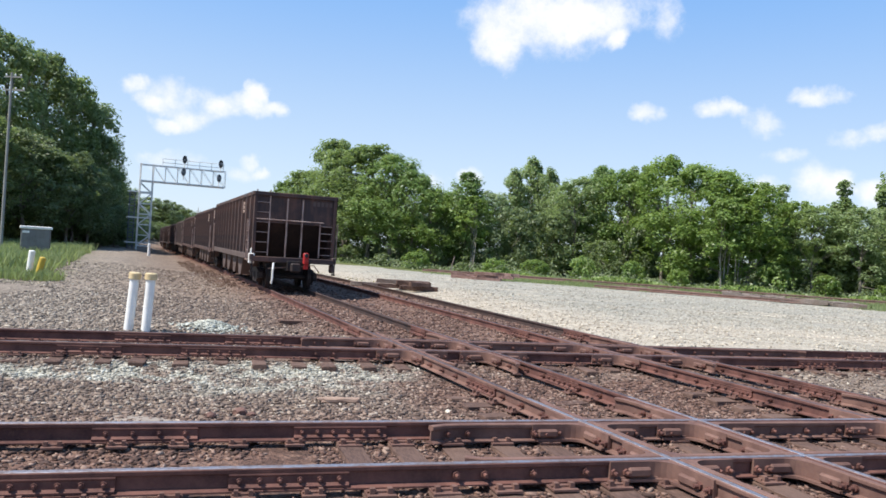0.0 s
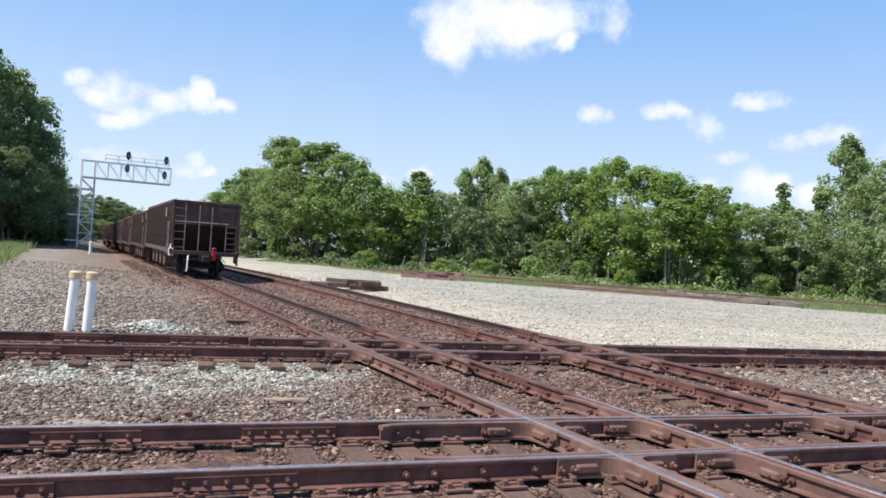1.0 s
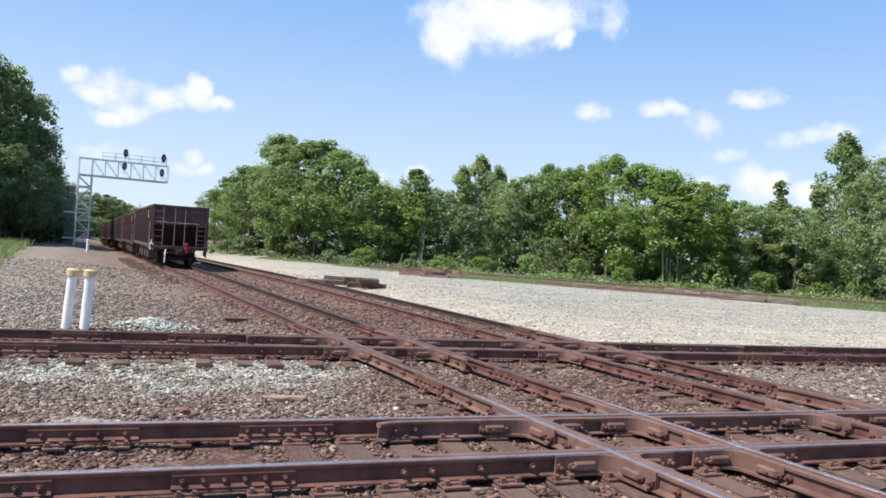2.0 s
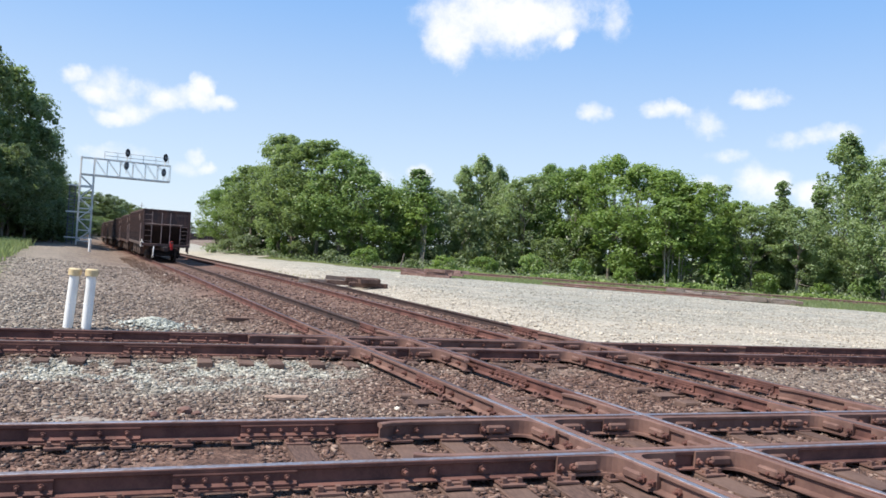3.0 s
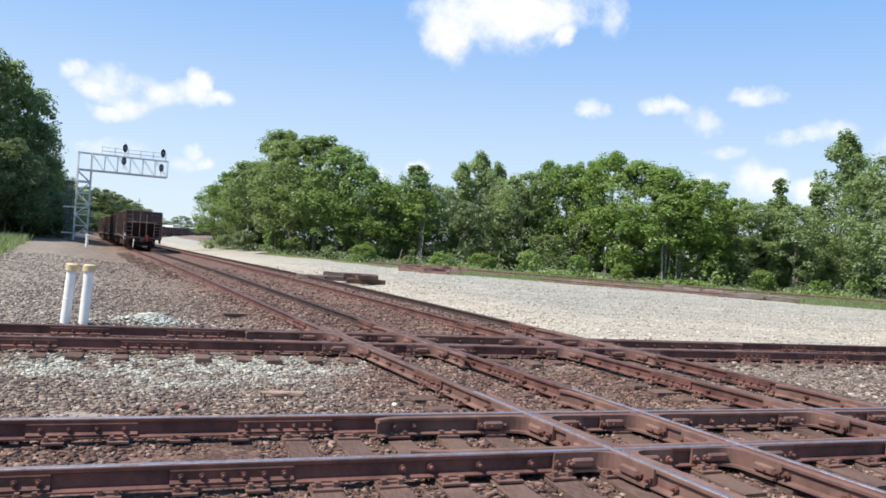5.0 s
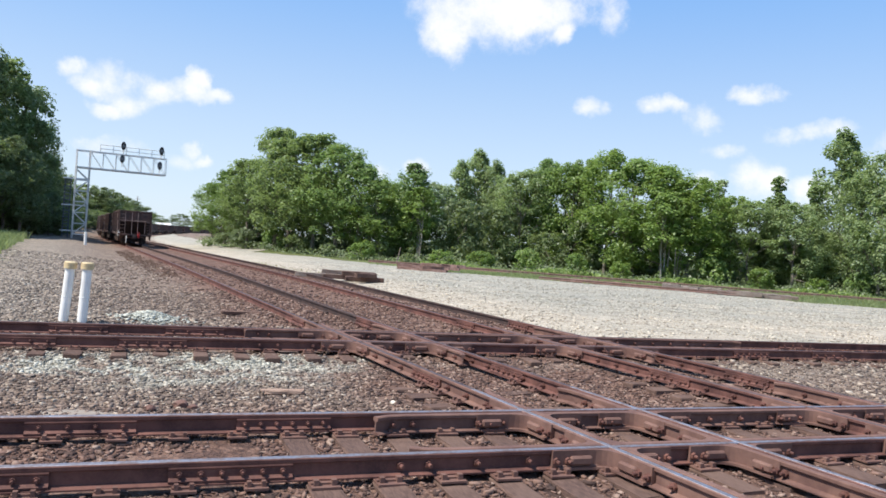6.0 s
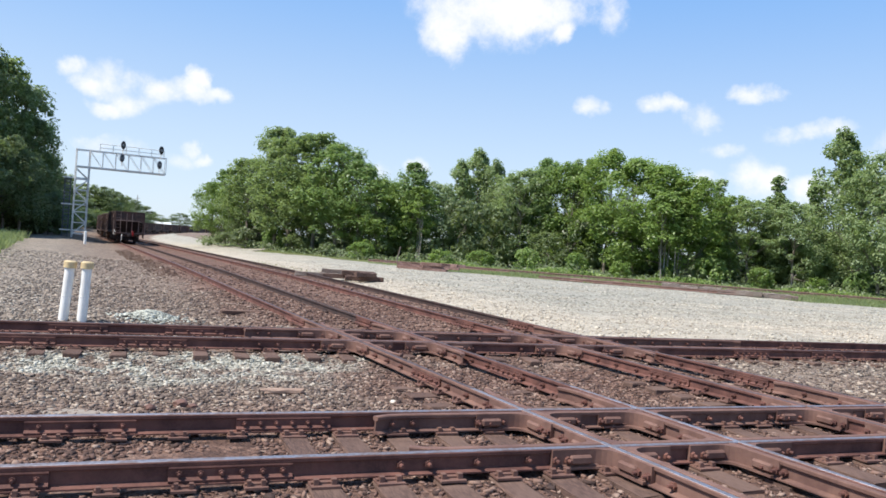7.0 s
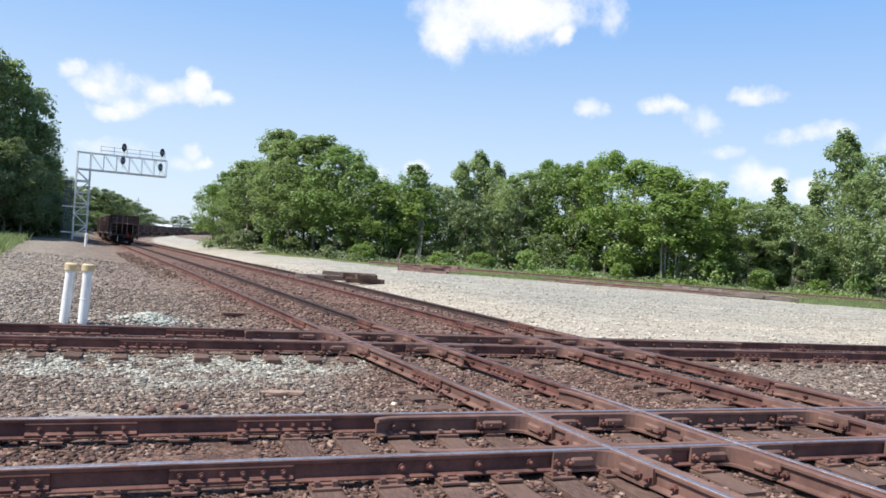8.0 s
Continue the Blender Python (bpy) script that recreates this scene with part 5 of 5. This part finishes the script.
# scraps between the tracks
timber((-1.95, 9.92), 0.52, 16, -0.11, 0.12, 0.06, M_PLANK, "split piece of pale wood on ballast", "", "wood_scrap")
def lump(x, y, r, material, label, category):
    z = float(ground_z(np.array(x), np.array(y)))
    b = bmesh.new()
    bmesh.ops.create_icosphere(b, subdivisions=2, radius=r)
    for v in b.verts:
        v.co *= 1 + 0.35 * noise.noise(v.co * (2.2 / r) + Vector((x, y, 0)))
        v.co.z *= 0.6
    tagged(part("scrap" if category == "scrap" else "rock", b, material, at=Matrix.Translation((x, y, z + r * 0.35))), label, category)


lump(-0.50, 9.75, 0.045, M_GSTONE, "small pale stone lying on brown ballast", "rock")
lump(-2.96, 8.98, 0.085, M_CAST, "rust-red scrap lump on the ballast", "scrap")
lump(-3.20, 8.66, 0.07, M_CAST, "rust-red scrap lump on the ballast", "scrap")
lump(-2.80, 8.93, 0.06, M_CAST, "rust-red scrap lump on the ballast", "scrap")
timber((-4.7, 18.5), 1.1, 20, -0.06, 0.2, 0.10, M_TIE, "splintered dark tie end half buried by the track", "", "wood_scrap")
timber((-4.2, 19.4), 0.9, 35, -0.06, 0.2, 0.10, M_TIE, "splintered dark tie end half buried by the track", "", "wood_scrap")
timber((-0.4, 11.2), 0.8, -15, -0.13, 0.14, 0.06, M_TIE, "dark strip of wood pressed into ballast", "", "wood_scrap")
z0 = float(ground_z(np.array(-3.85), np.array(8.3)))
bm = bmesh.new()
lathe(bm, [(0.9, -0.06), (0.7, -0.01), (0.2, 0.012), (0.02, 0.015)], 16, Matrix.Diagonal((1.2, 0.45, 1, 1)))
tagged(part("sand_patch", bm, M_SAND, at=Matrix.Translation((-3.85, 8.30, z0)), smooth=True), "low patch of pale sand on the ballast", "sand", kind="stuff")


# ---- trees ----
def leaf_quads(centres, normals, size):
    """Small pointed leaves: one bent four-cornered leaf at each centre."""
    k = len(centres)
    n = normals / np.maximum(np.linalg.norm(normals, axis=1, keepdims=True), 1e-6)
    t = np.cross(n, rng.normal(size=(k, 3)))
    t /= np.maximum(np.linalg.norm(t, axis=1, keepdims=True), 1e-6)
    b = np.cross(n, t)
    s = size[:, None]
    v = np.stack([centres - t * s, centres + b * s * 0.55 + n * s * 0.12, centres + t * s - n * s * 0.15, centres - b * s * 0.55 + n * s * 0.12], 1)
    return v.reshape(-1, 3), np.arange(k * 4).reshape(-1, 4)


def crown_mesh(name, material, clumps, leaves, spread_r, z0, z1, shape, size=0.20, clump_r=(0.45, 1.15), taper=False):
    """A crown 1 unit per metre: clumps of leaves on an uneven body of revolution between z0 and z1."""
    cs, rs = [], []
    for i in range(clumps):
        f = 1 - rng.uniform(0, 1) ** 0.62 if taper else rng.uniform(0, 1) ** 0.85
        r = spread_r * shape(f) * rng.uniform(0.35, 1.0) ** 0.5 * rng.uniform(0.8, 1.22)
        a = rng.uniform(0, 2 * math.pi)
        cs.append((r * math.cos(a), r * math.sin(a), z0 + (z1 - z0) * f))
        rs.append(rng.uniform(*clump_r) * (0.55 + 0.5 * shape(f)))
    for i in range(clumps // (18 if taper else 5)):          # sprigs that break the outline of the top
        f = rng.uniform(0.72, 1.0)
        r, a = spread_r * shape(f) * rng.uniform(0.1, 1.15), rng.uniform(0, 2 * math.pi)
        cs.append((r * math.cos(a), r * math.sin(a), z0 + (z1 - z0) * f + rng.uniform(-0.1, 0.28) * clump_r[1]))
        rs.append(rng.uniform(0.26, 0.48) * clump_r[1])
    cs, rs = np.array(cs), np.array(rs)
    clumps = len(cs)
    which = np.repeat(np.arange(clumps), leaves)
    d = rng.normal(size=(len(which), 3))
    d /= np.linalg.norm(d, axis=1, keepdims=True)
    d[:, 2] = d[:, 2] * 0.8 + 0.12
    pos = cs[which] + d * (rs[which] * rng.uniform(0.55, 1.05, len(which)))[:, None]
    nor = d * 0.8 + rng.normal(scale=0.45, size=d.shape) + np.array([-0.25, -0.25, 0.75])
    v, f = leaf_quads(pos, nor, rng.uniform(0.7, 1.3, len(which)) * size)
    return raw_mesh(name, v, f, material), cs


def trunk_mesh(name, h, r, cs, limbs):
    bm = bmesh.new()
    pts = [Vector((0, 0, -0.3))]
    for i in range(1, 6):
        pts.append(Vector((random.uniform(-0.12, 0.12) * i, random.uniform(-0.12, 0.12) * i, h * i / 5)))
    for i, (a, b) in enumerate(zip(pts, pts[1:])):
        rod(bm, a, b, r * (1 - i * 0.17), r * (1 - (i + 1) * 0.17), 8)
    for j in range(limbs):
        c = Vector(cs[int(rng.integers(len(cs)))])
        i = min(4, max(1, int(c.z / h * 5 * 0.7)))
        rod(bm, pts[i], c, r * 0.35, r * 0.08, 6)
    return mesh_of(name, bm, M_BARK)


def slim_trunk(cs):
    """Two or three thin bare stems that fork up into the crown."""
    bm = bmesh.new()
    for x, lean in ((0.0, 0.25), (0.45, 0.75), (-0.35, -0.6)):
        a, b, c = Vector((x, 0, -0.3)), Vector((x + lean * 0.4, 0.1, 4.0)), Vector((x + lean, -0.1, 8.6))
        rod(bm, a, b, 0.085, 0.065, 8)
        rod(bm, b, c, 0.065, 0.03, 8)
        for j in range(4):
            rod(bm, b + (c - b) * (0.2 * j), Vector(cs[int(rng.integers(len(cs)))]), 0.03, 0.012, 6)
    return bm


def shape_round(f):
    return math.sqrt(max(0.08, 1 - ((f - 0.42) / 0.62) ** 2))


def shape_cone(f):
    return max(0.16, (1 - f) ** 0.8 * min(1, 0.45 + f * 3))


def shape_column(f):
    return max(0.15, min(1.0, 0.55 + f * 2) * (1 - f ** 4) ** 0.6)


PROTOS = {}
for key, mat, shp, cl, rr in (("round", M_LEAF_A, shape_round, 104, 3.6), ("round2", M_LEAF_B, shape_round, 104, 3.6), ("round3", M_LEAF_C, shape_round, 106, 3.6), ("dark", M_LEAF_D, shape_round, 108, 3.6),
                              ("pale", M_LEAF_E, shape_round, 104, 3.6), ("column", M_LEAF_E, shape_column, 90, 2.4), ("column2", M_LEAF_A, shape_column, 90, 2.4), ("cone", M_LEAF_E, shape_cone, 110, 2.3)):
    me, cs = crown_mesh("crown", mat, cl + 14, 72, rr - 0.7, 2.3 if key in ("round", "round3", "dark") else 1.5, 11.5, shp, 0.135, (0.4, 0.95) if key == "cone" else (0.42, 1.12), key == "cone")
    PROTOS[key] = (me, trunk_mesh("trunk", 9.5, 0.17, cs, 16), rr, 12.0)


me, cs = crown_mesh("crown", M_LEAF_D, 70, 62, 3.0, 0.6, 11.5, shape_round, 0.17)
PROTOS["rear"] = (me, trunk_mesh("trunk", 9.5, 0.17, cs, 8), 3.6, 12.0)


def tree(az, dist, el, r, key, label, group):
    """A tree at a bearing and distance from the origin, its top at a height angle, in degrees."""
    a = radians(az)
    x, y = dist * math.sin(a), dist * math.cos(a)
    h = EYE + dist * math.tan(radians(el))
    crown, trunk, r0, h0 = PROTOS[key]
    ob = thing("tree", label, "tree", group, Matrix.Translation((x, y, min(-0.1, float(ground_z(np.array(x), np.array(y)))))) @ Matrix.Rotation(random.uniform(0, 6.28), 4, "Z") @ Matrix.Diagonal((r / r0, r / r0, h / h0, 1)))
    share("trunk", trunk, ob, Matrix.Identity(4))
    share("crown", crown, ob, Matrix.Identity(4))
    return ob


me, cs = crown_mesh("crown", M_LEAF_B, 60, 64, 2.0, 4.2, 11.5, shape_round, 0.16, (0.38, 0.95))
PROTOS["slim"] = (me, mesh_of("trunk", slim_trunk(cs), M_PALE_BARK), 2.6, 12.0)
EDGE = "trees along the edge of the lot"
def edge_tree(az, d, el, r, key):
    lab = {"round": "leafy mid-green broadleaf tree at the edge of the lot", "round2": "bright yellow-green broadleaf tree by the siding", "round3": "tall dull-green broadleaf tree at the edge of the lot", "pale": "pale green broadleaf tree at the end of the siding",
           "column": "slim grey-green poplar-like tree rising above the others", "column2": "slim upright green tree among bushier ones", "cone": "narrow pointed green tree by the siding", "slim": "slim tree with bare pale forked stems by the wood"}[key]
    tree(az, d, el + (0.4 if key in ("column", "column2", "cone") else 0.2), r * 1.18, key, lab, EDGE)


for row in (
    (-16.9, 108, 3.3, 2.6, "round"), (-15.9, 102, 4.3, 3.2, "round"), (-14.5, 96, 5.2, 3.6, "round3"), (-12.5, 92, 7.7, 3.6, "round3"), (-11.6, 88, 7.0, 4.2, "round3"),
    (-9.8, 85, 7.5, 4.3, "round3"), (-8.0, 82, 6.8, 4.2, "round"), (-6.5, 80, 5.7, 3.2, "round"), (-5.0, 79, 4.5, 2.8, "round2"), (-2.5, 79, 5.8, 2.3, "column2"),
    (-3.6, 82, 4.3, 2.6, "round"), (-0.7, 82, 4.5, 2.6, "pale"), (1.0, 84, 6.1, 1.8, "column"), (2.3, 86, 7.0, 2.3, "column"), (3.6, 84, 6.3, 1.6, "column"), (4.6, 82, 5.4, 2.2, "pale"),
    (5.7, 80, 5.9, 2.9, "pale"), (7.5, 82, 6.8, 2.8, "round"), (9.2, 80, 6.6, 3.0, "round2")):
    edge_tree(*row)
for row in (
    (9.6, 84, 6.6, 1.7, "column"), (7.4, 85, 6.7, 1.6, "column2"), (10.6, 82, 6.9, 2.2, "column2"), (12.0, 78, 7.7, 3.6, "round2"), (13.9, 75, 7.2, 3.8, "round2"), (15.9, 73, 6.8, 3.8, "round2"), (17.8, 72, 6.0, 3.2, "round2"),
    (19.6, 76, 5.8, 2.4, "cone"), (20.6, 75, 4.8, 2.4, "round2"), (21.8, 74, 4.4, 2.8, "pale"), (23.4, 76, 6.1, 2.3, "cone"), (24.6, 74, 4.4, 2.6, "pale"),
    (25.6, 78, 5.6, 2.3, "cone"), (27.3, 80, 9.2, 2.6, "column"), (28.6, 76, 6.6, 2.6, "pale"), (29.8, 74, 8.0, 2.9, "pale"), (32.0, 72, 8.4, 3.4, "pale"),
    (35.0, 70, 8.0, 3.6, "round"), (38.0, 68, 8.0, 3.6, "round"), (41.0, 68, 8.5, 3.8, "round2")):
    edge_tree(*row)
for row in ((16.2, 70.0, 5.0, 2.0, "slim"), (17.1, 70.6, 4.7, 1.9, "slim"), (-1.9, 77, 4.2, 1.9, "slim")):
    edge_tree(*row)
for az, d, el, r in ((-26.6, 108, 4.4, 3.6), (-27.4, 100, 6.6, 4.0), (-28.6, 102, 8.8, 4.6), (-30.0, 100, 10.2, 5.0), (-31.8, 97, 11.5, 5.2), (-34.0, 92, 12.4, 5.6), (-37.0, 88, 12.8, 5.6), (-40.5, 84, 12.5, 5.6),
                     (-27.6, 92, 4.2, 3.6), (-28.6, 90, 3.4, 4.0), (-31.0, 85, 5.0, 4.4), (-29.6, 88, 5.2, 4.2), (-32.2, 82, 6.2, 4.6), (-35.0, 78, 7.0, 4.8), (-38.5, 74, 8.0, 5.0), (-26.2, 122, 3.2, 3.6), (-25.4, 140, 2.6, 3.8)):
    tree(az - (0.5 if el > 8 else 1.5 if az > -29 else 0.8), d, el, r, "round3" if el > 8 and random.random() < 0.5 else "dark", "tall dark-green tree in the dense wood beside the tracks", "dark wood left of the tracks")
for az, d, el, r, key in ((-25.2, 235, 2.5, 7, "dark"), (-24.3, 235, 2.4, 7, "round"), (-23.4, 275, 2.1, 7, "round"), (-22.7, 302, 1.8, 7, "dark"), (-22.0, 325, 1.4, 8, "dark"), (-21.2, 380, 0.85, 9, "dark"), (-20.2, 450, 0.5, 11, "dark"),
                          (-19.1, 440, 0.95, 7, "round3"), (-18.2, 480, 0.5, 10, "dark"), (-17.2, 500, 0.6, 11, "dark"), (-16.0, 500, 0.8, 12, "dark")):
    tree(az, d, el, r, "rear", "distant green tree beyond the curve of the tracks", "distant trees")

# the depth of the wood behind the first trees
for i in range(34):
    az = -15.6 + i * 1.72
    front = 96 - 1.35 * (az + 17) if az < -3 else 80 - 0.16 * (az + 3)
    tree(az + random.uniform(-0.5, 0.5), front + 12 + random.uniform(-2, 3), random.uniform(3.0, 4.2) - (0.9 if az > 19 else 0.0), 4.6, "rear", "shaded tree deep in the wood behind the lot", "trees deep in the wood")
for i in range(13):
    az = -27.6 - i * 1.2
    tree(az, 116 - i * 1.6, min(8.0, 3.4 + i * 0.7), 5.2, "rear", "shaded tree deep in the dark wood", "trees deep in the dark wood")
for az, d, el in ((-26.0, 205, 0.9), (-25.0, 215, 0.8), (-24.0, 225, 0.8), (-23.0, 285, 0.7), (-22.2, 318, 0.6), (-27.0, 190, 1.6), (-25.6, 226, 1.5), (-24.6, 230, 1.5), (-23.7, 240, 1.3), (-22.9, 290, 1.1), (-24.1, 240, 1.9), (-23.2, 285, 1.6), (-22.4, 312, 1.3), (-21.6, 350, 0.8)):
    tree(az, d, el, 6.5, "rear", "distant dark tree beyond the curve of the tracks", "distant trees")

# dark trees close along the outside of the curve, behind the gantry
for s, n, h in ((104, -5.5, 7.5), (112, -5.0, 8.0), (121, -5.2, 8.2), (131, -5.0, 8.5), (142, -5.5, 8.0), (154, -5.0, 8.5), (168, -5.5, 8.0), (184, -6.0, 8.0), (202, -6.0, 7.5), (222, -6.5, 7.5)):
    p = on_away(s, n)
    tree(math.degrees(math.atan2(p.x, p.y)), p.length, math.degrees(math.atan((h - EYE) / p.length)), 3.6, "rear", "dark shaded tree close beside the curve", "trees along the curve")

# undergrowth at the foot of the trees
BUSH = []
for m in (M_LEAF_B, M_LEAF_A, M_LEAF_D):
    me, cs = crown_mesh("foliage", m, 34, 34, 1.35, 0.2, 1.9, shape_column, 0.13, (0.22, 0.55))
    BUSH.append((me, trunk_mesh("stem", 1.5, 0.04, cs, 8)))


me, cs = crown_mesh("foliage", M_LEAF_D, 52, 50, 2.3, 0.3, 4.4, shape_column, 0.15, (0.45, 0.95))
BUSH.append((me, trunk_mesh("stem", 3.2, 0.06, cs, 8)))


def bush(x, y, s, i, label, group):
    ob = thing("bush", label, "bush", group, Matrix.Translation((x, y, min(-0.05, float(ground_z(np.array(x), np.array(y)))))) @ Matrix.Rotation(random.uniform(0, 6.28), 4, "Z") @ Matrix.Diagonal((s, s, s * random.uniform(0.8, 1.3), 1)))
    share("stem", BUSH[i][1], ob, Matrix.Identity(4))
    share("foliage", BUSH[i][0], ob, Matrix.Identity(4))


def edge_y(x):
    return 70.5 - 0.23 * x if x > -9 else 72.5 - 1.12 * (x + 9)


for i in range(20):
    x = -31 + i * 3.9 + random.uniform(-0.5, 0.5)
    bush(x, edge_y(x) + random.uniform(0.2, 3.0), random.uniform(0.5, 1.15), i % 2 if x > -2 else (2 if i % 3 else 1), "leafy green bush under the trees", "bushes under the trees")
for i in range(18):
    x = -28 + i * 4.2 + random.uniform(-0.5, 0.5)
    bush(x, edge_y(x) + random.uniform(7.0, 10.5), random.uniform(0.8, 1.2), 3, "dark shaded bush inside the wood", "bushes inside the wood")
for i in range(28):
    a = radians(-27.4 - (i % 14) * 1.15)
    d = 97 - (i % 14) * 1.75 + (4.0 if i >= 14 else 0.0) + random.uniform(-1, 1)
    bush(d * math.sin(a), d * math.cos(a), random.uniform(0.8, 1.15), 3, "dark bush at the foot of the wood", "bushes by the wood")


for i in range(16):
    p = on_away(100 + i * 6.5, -1.6 + 0.5 * math.sin(i * 2.1))
    bush(p.x, p.y, 0.62 + 0.14 * math.sin(i * 1.7), 3, "dark bush growing close beside the curving track", "bushes along the curve")


# a loose fringe of broad-leaved weeds under the trees
def fringe(name, k, x0, x1, depth, height, material, label):
    x = rng.uniform(x0, x1, k)
    y = np.array([edge_y(v) for v in x]) + rng.uniform(-0.6, depth, k) + 0.6 * wave(x, x, 0.9, 3)
    h = height * np.clip(0.55 + 0.6 * wave(x * 1.0, y, 0.55, 11), 0.08, 1.3)
    z = h * rng.uniform(0.02, 1, k)
    nor = rng.normal(scale=0.5, size=(k, 3)) + np.array([-0.3, -0.5, 0.8])
    v, f = leaf_quads(np.stack([x, y, z], -1), nor, rng.uniform(0.08, 0.17, k))
    tagged(new(name, raw_mesh(name, v, f, material)), label, "weeds", kind="stuff")


fringe("undergrowth", 8000, -2, 46, 2.5, 0.6, M_LEAF_B, "loose bright green undergrowth at the edge of the wood")
fringe("undergrowth", 8000, -32, 46, 6.0, 1.2, M_LEAF_D, "dark undergrowth inside the wood")


# grass and weeds
def grass(name, pts, height, material, label):
    k = len(pts)
    a = rng.uniform(0, 2 * math.pi, k)
    w = rng.uniform(0.012, 0.03, k)
    h = height * rng.uniform(0.5, 1.3, k)
    side = np.stack([np.cos(a), np.sin(a), np.zeros(k)], -1)
    bend = rng.normal(scale=0.25, size=(k, 3)) * h[:, None]
    bend[:, 2] = 0
    up = np.array([0, 0, 1.0])
    v = np.stack([pts - side * w[:, None], pts + side * w[:, None], pts + bend * 0.4 + up * (h * 0.6)[:, None] + side * (w * 0.7)[:, None], pts + bend + up * h[:, None]], 1)
    ob = new(name, raw_mesh(name, v.reshape(-1, 3), np.arange(k * 4).reshape(-1, 4), material))
    return tagged(ob, label, "grass", kind="stuff")


def patch(k, keep, x0, x1, y0, y1):
    p = scatter(k, x0, x1, y0, y1, keep)
    p[:, 2] -= 0.02
    return p


grass("tall_grass", patch(52000, lambda x, y: (x * AWAY_N.x + y * AWAY_N.y < -3.0 + 0.8 * wave(x, y, 0.5, 3)) & (-x * AWAY_N.y + y * AWAY_N.x > 34 + wave(x, y, 0.7, 4)), -50, -16, 26, 72), 0.60, M_GRASS, "tall green grass on the bank left of the tracks")
grass("weeds", patch(5000, lambda x, y: np.hypot(x + 17.2, y - 27.2) < 1.3 + 0.4 * wave(x, y, 1.5, 3), -20, -14, 25, 30), 0.35, M_GRASS, "weeds round a white post")
grass("siding_grass", patch(60000, lambda x, y: (y > np.where(x > 21.5, 46.2, 58.5 - 0.42 * x) + 0.6 * wave(x, y, 0.8, 6)) & (y < 72 - 0.23 * x) & (wave(x, y, 0.45, 8) > -0.1 - 0.03 * x), -6, 48, 38, 72), 0.22, M_GRASS, "short green grass along the siding")
grass("lot_grass", patch(9000, lambda x, y: (np.abs(y - (57.2 - 0.42 * x) - 0.5 * wave(x, y, 0.7, 5)) < 0.9) & (wave(x, y, 0.8, 2) > -0.35), 0.2, 10.5, 50, 60), 0.14, M_GRASS, "low grass in patches on the edge of the lot")
grass("lot_weeds", patch(5000, lambda x, y: (np.abs(x * AWAY_N.x + y * AWAY_N.y - 12.4 - 0.3 * wave(x, y, 0.8, 2)) < 0.5) & (-x * AWAY_N.y + y * AWAY_N.x > 36), -22, -4, 36, 56), 0.16, M_DRY, "dry weeds along the edge of the lot")
grass("track_weeds", patch(46000, lambda x, y: (np.abs(x * AWAY_N.x + y * AWAY_N.y - bear(x * AWAY_DIR.x + y * AWAY_DIR.y) - 3.65 - 0.25 * wave(x, y, 0.8, 2)) < 0.5) & (wave(x, y, 1.7, 7) > -0.5), -28, -10, 30, 62), 0.10, M_RUST_WEED, "rusty dry weeds beside the track")


# far building with a pale roof beyond the curve
def far_building():
    ob = thing("shed", "distant low building with a pale roof", "building", at=Matrix.Translation((-149, 403, 0)) @ Matrix.Rotation(radians(20), 4, "Z"))
    bm = bmesh.new()
    box(bm, -4, -3, -1.5, 4, 3, 2.4)
    part("wall", bm, M_CAR_GREY, ob)
    bm = bmesh.new()
    prism(bm, [(-3.5, 2.3), (3.5, 2.3), (0, 3.5)], "x", -4.5, 4.5)
    part("roof", bm, M_GALV, ob, "pale pitched roof")
    bm = bmesh.new()
    box(bm, -1.4, -3.06, 0, 1.4, -3.0, 2.5)
    part("door", bm, M_GALV, ob)


far_building()
bm = bmesh.new()
rod(bm, (0, 0, 0), (0, 0, 12.6), 0.18, 0.11, 8)
beam(bm, (-0.9, 0, 11.4), (0.9, 0, 11.4), 0.14, 0.14)
tagged(part("utility_pole", bm, M_TIMBER, at=Matrix.Translation((-118, 292, 0))), "distant thin wooden utility pole beyond the curve", "utility pole")
bm = bmesh.new()
rod(bm, (0, 0, -0.2), (0.35, 0, 1.5), 0.06, 0.05, 8)
tagged(part("stake", bm, M_TIMBER, at=Matrix.Translation((-4.2, 69.3, 0))), "leaning weathered wooden stake at the edge of the wood", "stake")

# ---- movement ----
S0, SPEED = 27.5, 9.05              # where the last car's end stands at the start, and the train's metres a second


def car_pose(s_mid):
    a, b = on_away(s_mid - 5.5, MID_AWAY), on_away(s_mid + 5.5, MID_AWAY)
    d, m = b - a, (a + b) / 2
    return Matrix.Translation((m.x, m.y, m.z + TOP + 0.004)) @ Matrix.Rotation(math.atan2(-d.x, d.y), 4, "Z")


def motions():
    times = [i * 0.5 for i in range(17)]
    for i, car in enumerate(train):
        walk(car, [(t, car_pose(S0 + HALF + SPEED * t + i * CAR_LEN)) for t in times])
    turn = math.degrees(SPEED / 0.452)
    for w in rear_wheels + brown_wheels:
        y = w.matrix_basis.translation.y
        walk(w, [(k / 15, pose(0, y, 0.452, -turn * k / 15)) for k in range(121)])


motions()
